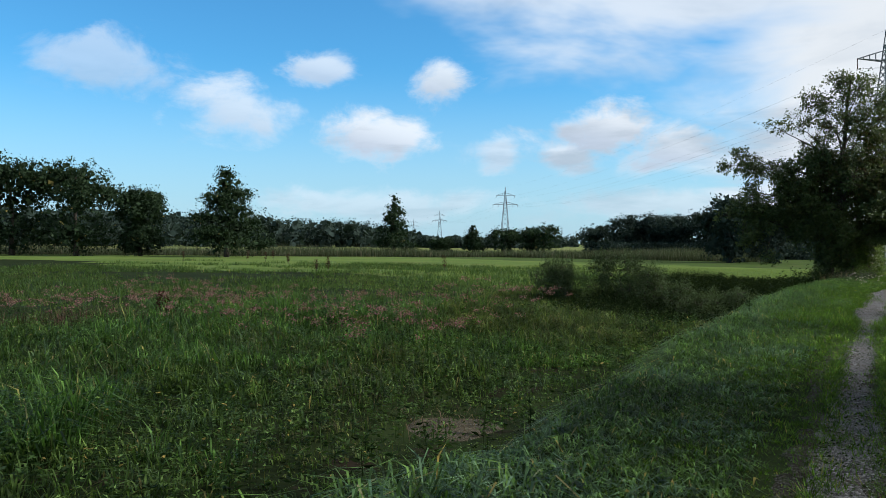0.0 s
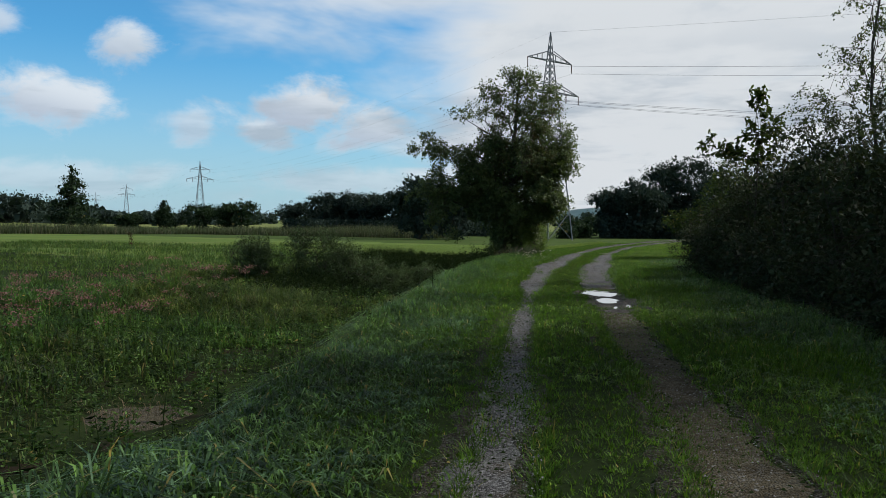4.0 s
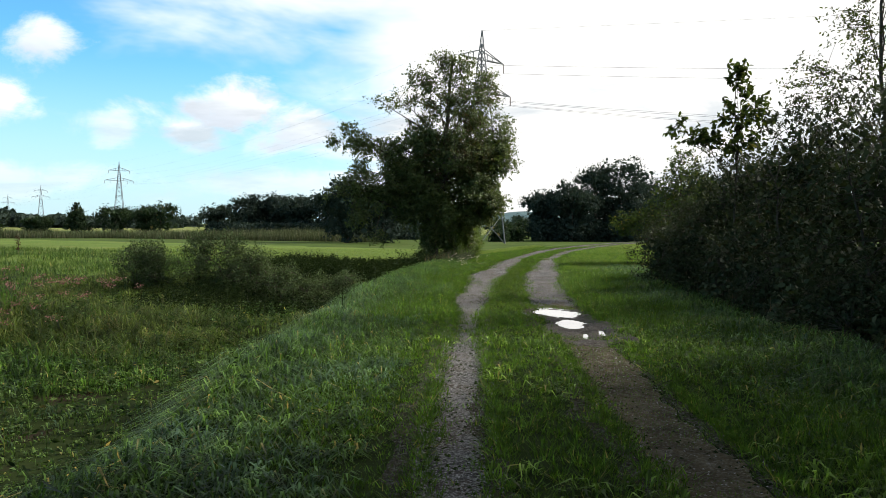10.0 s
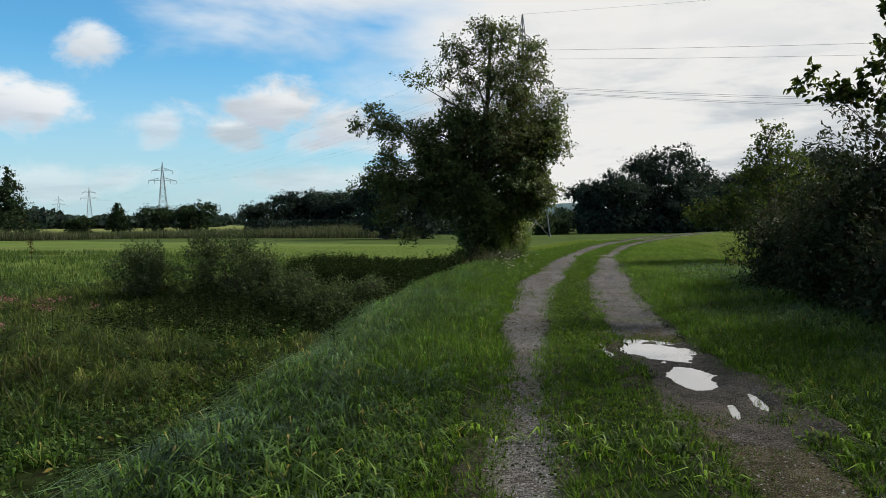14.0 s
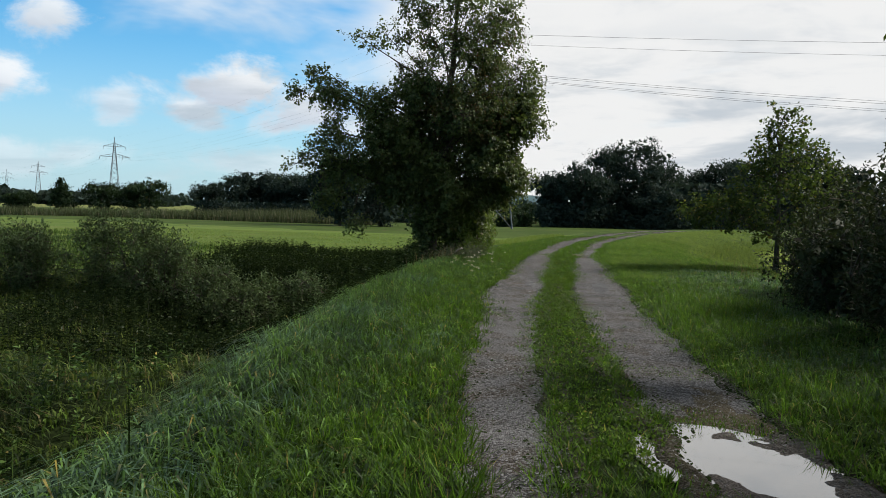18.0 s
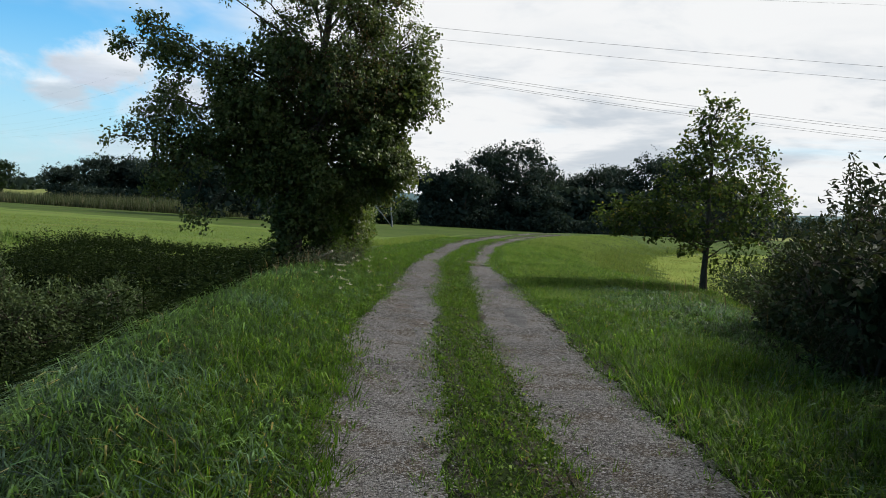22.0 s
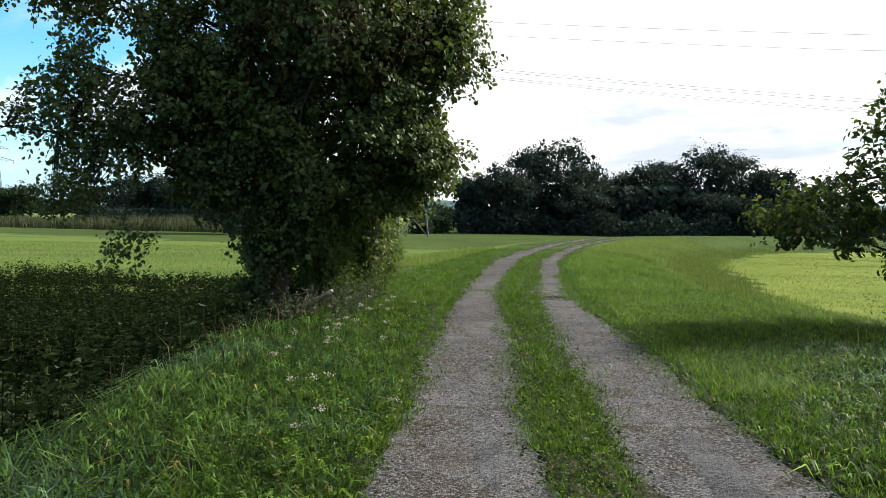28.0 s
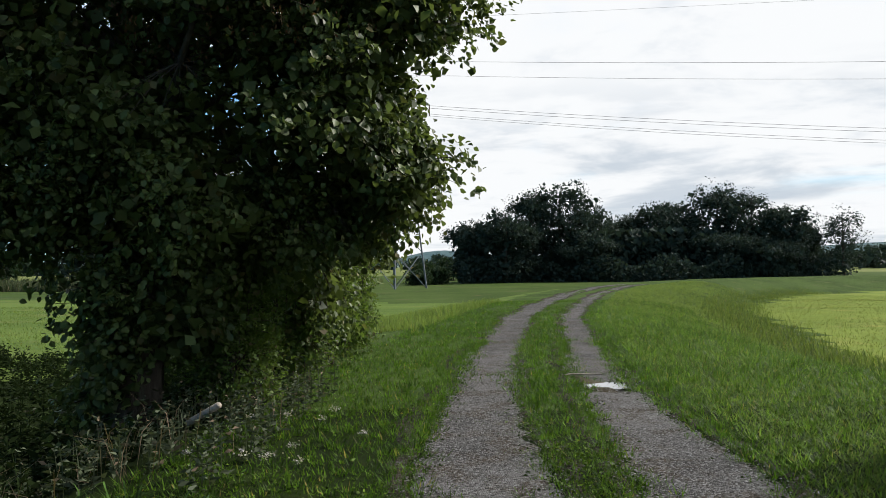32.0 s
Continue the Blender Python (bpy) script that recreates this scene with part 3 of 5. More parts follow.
def build_ground():
    xs = axis_steps(-3800, 3800, -8, 10, 0.3, 1.12)
    ys = axis_steps(-2000, 4200, -3, 62, 0.4, 1.09)
    X, Y = np.meshgrid(xs, ys)
    s, d = locate(X, Y)
    Z = land(X, Y, s, d)
    for cx, cy, rx, ry, turn in PUDDLES:
        Z -= 0.07 * np.exp(-(((X - cx) / (rx + 0.35)) ** 2 + ((Y - cy) / (ry + 0.35)) ** 2) ** 2)
    v = np.stack([X.ravel(), Y.ravel(), Z.ravel()], -1)
    nx, ny = len(xs), len(ys)
    i = (np.arange(ny - 1)[:, None] * nx + np.arange(nx - 1)[None]).ravel()
    q = np.stack([i, i + 1, i + nx + 1, i + nx], -1)
    c = v[q].mean(1)
    s, d = locate(c[:, 0], c[:, 1])
    x, y = c[:, 0], c[:, 1]
    R = np.hypot(x, y)
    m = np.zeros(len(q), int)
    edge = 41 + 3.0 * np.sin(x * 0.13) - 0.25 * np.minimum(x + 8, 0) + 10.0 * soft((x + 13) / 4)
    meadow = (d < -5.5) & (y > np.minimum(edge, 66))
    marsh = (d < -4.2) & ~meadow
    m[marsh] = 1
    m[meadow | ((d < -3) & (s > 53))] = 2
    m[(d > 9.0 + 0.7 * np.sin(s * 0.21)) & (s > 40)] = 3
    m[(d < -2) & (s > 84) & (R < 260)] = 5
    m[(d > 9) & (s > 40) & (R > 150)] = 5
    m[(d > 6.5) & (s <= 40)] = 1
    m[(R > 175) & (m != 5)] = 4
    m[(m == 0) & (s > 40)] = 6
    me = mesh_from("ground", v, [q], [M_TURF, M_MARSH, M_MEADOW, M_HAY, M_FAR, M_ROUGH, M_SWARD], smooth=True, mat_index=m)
    link("ground", me, label="grassy dyke, marsh and mown meadows reaching to the horizon", category="ground", kind="structure")


build_ground()


def build_ruts():
    for right in (0, 1):
        s = np.arange(-25, 92, 0.16)
        c, w = rut(s, right)
        rag = lambda o: (lumps(s * 3.1 + o, s * 0 + o * 7, 1.6) * 0.09 + lumps(s * 9 + o, s * 0, 2.0) * 0.1 + lumps(s * 23 + o, s * 0, 2.0) * 0.07)
        fr = np.linspace(-1, 1, 9)
        left, rgt = c - w / 2 + rag(1 + right), c + w / 2 + rag(5 + right)
        D = left[:, None] + (rgt - left)[:, None] * (fr[None] + 1) / 2
        S = np.repeat(s[:, None], 9, 1)
        X, Y = along(S, D)
        Z = land(X, Y) + 0.008 - 0.02 * (np.abs(fr) > 0.99)[None]
        for cx, cy, rx, ry, turn in PUDDLES:
            Z -= 0.05 * np.exp(-(((X - cx) / (rx + 0.25)) ** 2 + ((Y - cy) / (ry + 0.3)) ** 2) ** 2)
        v = np.stack([X, Y, Z], -1).reshape(-1, 3)
        i = (np.arange(len(s) - 1)[:, None] * 9 + np.arange(8)[None]).ravel()
        q = np.stack([i, i + 1, i + 10, i + 9], -1)
        mi = ((s[:-1, None] < 20.6 + 2.2 * lumps(s[:-1, None] * 2.0, fr[None, :-1] * 3.0, 2.0)) & bool(right)).astype(int).ravel()
        me = mesh_from("wheel_rut", v, [q], [M_GRAVEL, M_DRYMUD], smooth=True, mat_index=mi)
        link("road_rut_right" if right else "road_rut_left", me, label="grey gravel wheel rut of a farm track", category="track", kind="structure")
        # trodden brown soil along both edges of the rut
        for side, edge in ((-1, left), (1, rgt)):
            inner, outer = edge - side * 0.1, edge + side * (0.1 + 0.9 * np.abs(rag(9 + side)))
            E = inner[:, None] + (outer - inner)[:, None] * np.linspace(0, 1, 5)[None]
            X, Y = along(np.repeat(s[:, None], 5, 1), E)
            Z = land(X, Y) + np.array([-0.01, 0.006, 0.012, 0.008, -0.02])[None]
            v = np.stack([X, Y, Z], -1).reshape(-1, 3)
            i = (np.arange(len(s) - 1)[:, None] * 5 + np.arange(4)[None]).ravel()
            link("road_edge", mesh_from("road_edge", v, [np.stack([i, i + 1, i + 6, i + 5], -1)], [M_EDGE], smooth=True), label="dark trodden soil along the edge of a wheel rut", category="track edge", kind="structure")


build_ruts()


def outline(cx, cy, rx, ry, turn, seed, n=28, rough=0.18):
    a = np.linspace(0, 2 * np.pi, n, endpoint=False)
    r = 1 + rough * lumps(np.cos(a) * 2 + seed * 3.7, np.sin(a) * 2 + seed, 1.3) * 2.2
    px, py = rx * r * np.cos(a), ry * r * np.sin(a)
    t = radians(turn)
    return cx + px * math.cos(t) - py * math.sin(t), cy + px * math.sin(t) + py * math.cos(t)


def patch(name, x, y, lift, mat, label, category, level=False, rings=4, kind="structure"):
    """A thin sheet with a given outline lying on the ground."""
    cx, cy = x.mean(), y.mean()
    vs = []
    for k in range(rings + 1):
        f = 1 - k / rings
        vs.append(np.stack([cx + (x - cx) * f, cy + (y - cy) * f], -1))
    v = np.concatenate(vs)
    z = land(v[:, 0], v[:, 1]) + lift
    if level:
        z[:] = np.percentile(z, 70)
    else:
        z[:len(x)] -= lift + 0.01
    n = len(x)
    j = np.arange(n)
    q = np.concatenate([np.stack([k * n + j, k * n + (j + 1) % n, (k + 1) * n + (j + 1) % n, (k + 1) * n + j], -1) for k in range(rings - 1)])
    tip = np.stack([(rings - 1) * n + j, (rings - 1) * n + (j + 1) % n, rings * n + j], -1)
    me = mesh_from(name, np.c_[v, z], [q, tip], [mat], smooth=True)
    return link(name, me, label=label, category=category, kind=kind)


def mud_sheet(s0, s1, d0, d1, mat, label):
    """Fine uneven mud in a stretch of the right-hand rut, its rim sunk into the turf."""
    s, d = np.arange(s0, s1, 0.045), np.arange(d0, d1, 0.04)
    S, D = np.meshgrid(s, d)
    X, Y = along(S, D)
    calm = np.ones(X.shape)
    for cx, cy, rx, ry, turn in PUDDLES:
        t = radians(turn)
        qx, qy = (X - cx) * math.cos(t) + (Y - cy) * math.sin(t), (Y - cy) * math.cos(t) - (X - cx) * math.sin(t)
        calm -= 0.75 * np.exp(-((qx / rx) ** 2 + (qy / ry) ** 2) ** 2)
    Z = land(X, Y) + 0.016 + np.maximum(calm, 0.2) * (0.026 * lumps(X, Y, 3.2) + 0.024 * lumps(X + 9, Y, 8.0) + 0.018 * lumps(Y, X, 17.0))
    e = np.minimum(np.minimum(S - s0, s1 - S) / 0.5, np.minimum(D - d0, d1 - D) / 0.16) + 1.4 * lumps(X, Y, 2.4) + 0.7 * lumps(Y, X, 7.0) - 0.4
    Z -= 0.09 * (1 - soft(e))
    n = len(s)
    i = (np.arange(len(d) - 1)[:, None] * n + np.arange(n - 1)[None]).ravel()
    link("mud", mesh_from("mud", np.stack([X.ravel(), Y.ravel(), Z.ravel()], -1), [np.stack([i, i + 1, i + n + 1, i + n], -1)], [mat], smooth=True), label=label, category="mud", kind="structure")


def build_puddles():
    mud_sheet(14.6, 20.2, 0.25, 1.6, M_MUD, "dark wet mud round the puddles in the wheel rut")
    mud_sheet(40.6, 43.0, 0.3, 1.05, M_DRYMUD, "brown mud in the wheel rut round a small puddle")
    for cx, cy, rx, ry, turn in PUDDLES:
        a = np.linspace(0, 2 * np.pi, 40, endpoint=False)
        t = radians(turn)
        px, py = 1.35 * rx * np.cos(a), 1.35 * ry * np.sin(a)
        x, y = cx + px * math.cos(t) - py * math.sin(t), cy + px * math.sin(t) + py * math.cos(t)
        level = float(land(np.array([cx]), np.array([cy]))[0]) + 0.04
        v = np.concatenate([np.stack([x, y, np.full(40, level)], -1), [[cx, cy, level]]])
        j = np.arange(40)
        me = mesh_from("puddle", v, [np.stack([j, (j + 1) % 40, np.full(40, 40)], -1)], [M_WATER])
        link("puddle", me, label="shallow rain puddle mirroring the bright sky", category="puddle", group="puddles in the wheel rut")
    for k, (cx, cy, rx, ry) in enumerate(((1.27, 33.8, 0.10, 0.2), (1.55, 36.2, 0.12, 0.3), (0.95, 29.1, 0.12, 0.35), (0.9, 30.9, 0.12, 0.22))):
        x, y = outline(cx, cy, rx * 1.3, ry, -8, k + 11, 40, 0.55)
        patch("rusty_spot", x, y, 0.013, M_RUST, "rust-brown spot in the grey gravel", "ground spot")
    for k, (cx, cy, rx, ry) in enumerate(((0.95, 28.6, 0.13, 0.9), (1.1, 30.6, 0.1, 0.7), (2.55, 30.2, 0.12, 0.8))):
        x, y = outline(cx, cy, rx, ry, -9, k + 31, 34, 0.5)
        patch("pale_gravel", x, y, 0.012, M_DUSTY, "pale dusty streak of crushed gravel", "ground spot")
    # trodden soil showing through the gravel
    for k in range(22):
        side = k % 2
        s = np.array([19.0 + 0.75 * k + RNG.uniform(-0.4, 0.4)])
        c, w = rut(s, side)
        inner = (c - w / 2 if side else c + w / 2) + (1 if side else -1) * RNG.uniform(0.0, 0.1)
        cx, cy = along(s, inner)
        x, y = outline(float(cx[0]), float(cy[0]), RNG.uniform(0.06, 0.12), RNG.uniform(0.35, 0.8), -6, k + 51, 36, 0.45)
        patch("soil_patch", x, y, 0.0125, M_EDGE, "dark trodden soil showing through the gravel", "ground spot")
    x, y = outline(-5.9, 11.4, 0.8, 1.1, 20, 4, 30)
    patch("bare_mud", x, y, 0.05, M_DRYMUD, "bare brown mud patch with dead stalks in the marsh", "mud")


build_puddles()


# ---- trees and shrubs ----
def scatter_in(blobs, n, shell=(0.55, 1.0)):
    """Places near the surface of a set of ellipsoids, drawn by their weight."""
    w = np.array([b[6] for b in blobs], float)
    k = RNG.choice(len(blobs), n, p=w / w.sum())
    c = np.array([b[:3] for b in blobs])[k]
    r = np.array([b[3:6] for b in blobs])[k]
    u = unit(RNG.normal(size=(n, 3)))
    return c + u * r * RNG.uniform(shell[0], shell[1], n)[:, None], u


def tree(name, x, y, height, blobs, clusters, per, spread, leaf, leaf_mat, label, category="tree", trunk_r=0.2, limbs=8, width=0.6,
         full=False, sides=5, lean=(0, 0), twigs=True, group="", trunk_top=0.8, sink=0.1, bark=None, limb_parts=True, droop=0.3, stems=1, core=0, core_leaf=0.3, core_top=1.0, spray=0.0, rise=0.0, core_in=0.7, core_left=-99.0, gaps=None):
    """A tapered trunk with limbs that reach to clusters of leaves."""
    z0 = float(land(np.array([x]), np.array([y]))[0]) - sink
    root = new(name)
    root.location = (x, y, z0)
    tagged(root, label, category, group)
    bark = bark or M_BARK
    stem_lines = []
    for k in range(stems):
        n = 8
        t = np.linspace(0, 1, n)
        a = 2 * np.pi * k / max(stems, 1) + RNG.uniform(0, 1)
        fan = (0.0 if stems == 1 else 0.22) * height
        p = np.stack([lean[0] * t * height + fan * t * np.cos(a) + RNG.normal(0, 0.012 * height, n) * t, lean[1] * t * height + fan * t * np.sin(a) + RNG.normal(0, 0.012 * height, n) * t, t * height * trunk_top], -1)
        r = trunk_r * (1 - 0.85 * t) * (0.6 if stems > 1 else 1)
        r[0] *= 1.35
        stem_lines.append(p)
        v, g = tube(p, r, max(sides, 5) + 2)
        link("trunk" if stems == 1 else "stem", mesh_from("trunk", v, g, [bark], smooth=True), root)
    cc, uu = scatter_in(blobs, clusters)
    if gaps:
        # boughs stand out in bunches with hollows between them
        size_, amount = gaps
        dense_ = np.array([noise.noise(Vector((p + (x, y, 0)) / size_)) for p in cc])
        keep = dense_ > -amount
        cc, uu, clusters = cc[keep] + uu[keep] * (dense_[keep] * 0.3 * size_)[:, None], uu[keep], int(keep.sum())
    heads = np.array([b[:3] for b in blobs if b[2] > 0.3 * height or math.hypot(b[0], b[1]) < 0.2 * height])
    more = cc[RNG.choice(clusters, min(limbs, clusters), replace=False)]
    ends = np.concatenate([heads, more[more[:, 2] > 0.3 * height]])[:max(limbs, len(heads))]
    fine_parts = []
    limb_lines = []
    for e in ends:
        p = stem_lines[RNG.integers(stems)]
        h = np.clip((e[2] * 0.75 - 0.1 * np.hypot(e[0], e[1])) / (height * trunk_top), 0.12, 0.97)
        a = np.array([np.interp(h, np.linspace(0, 1, 8), p[:, k]) for k in range(3)])
        line = bend(a, e, (0, 0, 0.06 * np.linalg.norm(e - a)), 7)
        line[1:-1] += RNG.normal(0, 0.02 * np.linalg.norm(e - a), (5, 3))
        limb_lines.append(line)
        r0 = trunk_r * (1 - 0.8 * h) * 0.28 + 0.004
        v, g = tube(line, np.linspace(r0, r0 * 0.2, 7), sides)
        if limb_parts:
            link("limb", mesh_from("limb", v, g, [bark], smooth=True), root)
        else:
            fine_parts.append((v, g))
    if twigs and limb_lines:
        allp = np.concatenate([l[2:] for l in limb_lines])
        for c in cc:
            a = allp[np.argmin(((allp - c) ** 2).sum(1) + 0.5 * np.maximum(0, allp[:, 2] - c[2]))]
            L = np.linalg.norm(c - a)
            if L > 0.05:
                fine_parts.append(tube(bend(a, c, (0, 0, 0.05 * L), 4), np.linspace(0.009, 0.003, 4) * max(1.0, trunk_r * 5), 3))
    if fine_parts:
        v, g = join(fine_parts)
        link("twig", mesh_from("twig", v, g, [bark]), root, kind="stuff")
    n = clusters * per
    k = np.repeat(np.arange(clusters), per)
    sp = spread * RNG.uniform(0.6, 1.4, clusters)[k][:, None]
    pos = cc[k] + np.clip(RNG.normal(size=(n, 3)), -1.7, 1.7) * sp * np.array([1, 1, 0.75])
    way = RNG.normal(size=(n, 3)) + uu[k] * 0.5 - np.array([0, 0, droop])
    if spray:
        # leaves set along a twig that points outward
        line = unit(uu + RNG.normal(0, 0.45, (clusters, 3)) + np.array([0, 0, rise]))[k]
        f = RNG.uniform(-1, 0.8, n)
        pos = cc[k] + line * (f * spray)[:, None] * RNG.uniform(0.6, 1.4, clusters)[k][:, None] + RNG.normal(size=(n, 3)) * sp * (0.65 - 0.45 * f[:, None])
        way = line * 0.8 + RNG.normal(0, 0.6, (n, 3)) - np.array([0, 0, droop])
    size = leaf * RNG.uniform(0.6, 1.25, n)
    pos[:, 2] = np.maximum(pos[:, 2], sink + 0.02)
    v, g = leaves(pos, way, size, width, full=full, facing=uu[k] * 0.5 + np.array([0, 0, 0.7]) + RNG.normal(0, 0.45, (n, 3)))
    if core:
        inner = [b for b in blobs if b[2] <= core_top * height and b[0] > core_left]
        pc, _ = scatter_in(inner, core, (0.0, core_in))
        pc[:, 2] = np.maximum(pc[:, 2], sink + 0.1)
        v, g = join([(v, g), leaves(pc, RNG.normal(size=(core, 3)), core_leaf * RNG.uniform(0.7, 1.3, core), 0.8)])
    link("crown", mesh_from("crown", v, g, [leaf_mat]), root)
    return root


def build_big_tree():
    # x, y, z, half sizes, weight: lean foot, broad middle, ragged top, boughs reaching out over the ditch
    trunk = [(-0.1, 0.0, 0.7, 0.5, 0.5, 0.6, 0.35), (0.0, 0.0, 1.6, 0.7, 0.7, 0.75, 0.7), (0.5, 0.1, 2.6, 1.3, 1.3, 0.8, 1.2), (1.6, 0.9, 2.6, 0.8, 1.1, 0.9, 0.8), (0.5, 0.1, 1.5, 0.55, 0.6, 0.6, 0.4), (1.7, 2.6, 1.7, 0.5, 1.2, 0.7, 0.5), (2.3, 1.2, 2.6, 0.6, 1.0, 0.7, 0.6), (-1.15, -0.1, 2.65, 0.6, 0.7, 0.4, 0.35), (2.85, 0.4, 3.1, 0.65, 1.0, 0.7, 0.6), (-0.9, -0.1, 2.7, 1.0, 0.9, 0.75, 0.8)]
    middle = [(-0.3, 0.1, 3.5, 1.65, 1.5, 0.95, 1.6), (1.95, 0.3, 3.7, 1.35, 1.5, 1.15, 1.5), (2.6, 0.4, 4.9, 1.2, 1.4, 1.15, 1.4), (1.1, 0.2, 5.1, 1.9, 1.8, 1.2, 2.2), (2.5, 0.4, 6.2, 1.25, 1.4, 1.0, 1.2), (0.7, 0.2, 6.5, 1.75, 1.6, 1.0, 1.6), (-0.9, 0.0, 4.4, 1.35, 1.3, 0.9, 1.2), (-0.5, 0.0, 5.8, 1.2, 1.2, 0.8, 0.9), (3.0, 0.4, 5.5, 0.8, 1.0, 1.2, 0.7)]
    top = [(1.9, 0.3, 7.6, 1.25, 1.2, 0.95, 0.8), (0.3, 0.1, 7.9, 1.2, 1.1, 0.8, 0.5), (1.2, 0.2, 9.0, 0.95, 0.9, 0.7, 0.45), (2.3, 0.3, 8.7, 0.65, 0.7, 0.6, 0.3), (-1.5, 0.0, 7.7, 0.95, 0.8, 0.45, 0.22), (-2.3, -0.1, 7.6, 0.6, 0.6, 0.35, 0.12), (-0.6, 0.0, 8.7, 0.8, 0.7, 0.5, 0.22), (0.4, 0.1, 9.6, 0.5, 0.5, 0.35, 0.14)]
    boughs = [(-2.3, -0.3, 3.1, 1.1, 0.9, 0.6, 0.55), (-1.9, -0.3, 3.8, 1.1, 1.0, 0.75, 0.75), (-3.2, -0.5, 3.6, 0.95, 0.8, 0.55, 0.42), (-4.3, -0.6, 3.4, 0.55, 0.5, 0.32, 0.16), (-3.3, -0.5, 2.4, 0.5, 0.5, 0.5, 0.16), (-3.7, -0.6, 2.3, 0.28, 0.3, 0.35, 0.06), (-2.2, -0.4, 1.4, 0.45, 0.4, 0.35, 0.1),
              (-1.5, -0.2, 4.9, 1.2, 1.1, 0.7, 0.75), (-2.3, -0.3, 5.4, 0.95, 0.8, 0.5, 0.45), (-3.4, -0.5, 5.7, 0.8, 0.7, 0.45, 0.36), (-4.2, -0.6, 5.75, 0.45, 0.45, 0.32, 0.15), (-3.3, -0.5, 4.5, 0.7, 0.6, 0.5, 0.24), (-3.9, -0.6, 6.3, 0.45, 0.4, 0.25, 0.1)]
    boughs = [(*b[:6], b[6] * 1.45) for b in boughs]
    top = [(*b[:6], b[6] * 1.35) for b in top]
    tree("hazel_tree", -1.6, 39.9, 9.9, trunk + middle + boughs + top, 4300, 28, 0.13, 0.084, L_HAZEL, "tall bushy tree with dense dark leaves on the dyke shoulder",
         trunk_r=0.24, limbs=44, width=0.78, full=True, sides=6, lean=(0.1, 0.03), trunk_top=0.96, sink=0.15, core=24000, core_leaf=0.15, core_top=0.6, spray=0.34, rise=-0.15, core_in=0.86, core_left=-1.35, droop=0.55, gaps=(0.75, 0.13))
    # brown bunches of seed among the leaves
    root = bpy.data.objects["hazel_tree"]
    c, u = scatter_in([middle[3], middle[5], top[0], top[1]], 900, (0.9, 1.08))
    k = np.repeat(np.arange(900), 9)
    p = c[k] + RNG.normal(0, 0.07, (len(k), 3))
    v, g = leaves(p, RNG.normal(0, 0.5, (len(k), 3)) - np.array([0, 0, 1.0]), RNG.uniform(0.03, 0.065, len(k)), 0.4)
    link("dry_seed", mesh_from("dry_seed", v, g, [L_SEED]), root, "reddish brown winged seed hanging among the leaves", kind="stuff")


def build_privet():
    """Small-leaved shrubs in a row under the crown, running back along the dyke."""
    for x, y, h in ((-0.7, 40.7, 2.2), (-0.2, 42.6, 2.9), (0.15, 44.8, 3.0), (0.35, 47.0, 2.7)):
        blobs = [(0, 0, h * 0.42, 0.6, 0.9, h * 0.36, 2), (0.1, 0.1, h * 0.74, 0.5, 0.7, h * 0.25, 1.1), (0.2, -0.4, h * 0.25, 0.45, 0.7, h * 0.22, 0.8)]
        tree("privet_shrub", x, y, h, blobs, 370, 26, 0.1, 0.058, L_PRIVET, "small-leaved light green shrub growing under the big tree", "shrub", trunk_r=0.04, limbs=9, width=0.5, sides=4,
             stems=4, limb_parts=False, spray=0.2, rise=0.5, core=2200, core_leaf=0.11, core_in=0.8, group="privet under the tree")


def build_oak():
    blobs = [(0.0, 0, 2.2, 1.9, 1.7, 0.9, 1.4), (0.2, 0, 3.4, 1.3, 1.2, 0.9, 1.0), (0, 0, 4.4, 0.6, 0.6, 0.8, 0.4), (1.5, 0.2, 2.6, 1.1, 1.1, 0.8, 0.7), (-1.7, 0, 1.9, 1.1, 0.9, 0.6, 0.7), (0.6, 0, 1.3, 1.6, 1.4, 0.6, 0.5)]
    tree("oak_tree", 9.0, 37.3, 5.1, blobs, 300, 30, 0.14, 0.11, L_OAK, "young oak with airy bright green leaves beside the dyke", trunk_r=0.085, limbs=18, width=0.62, full=True, sides=5, trunk_top=0.97, spray=0.25, rise=0.1)


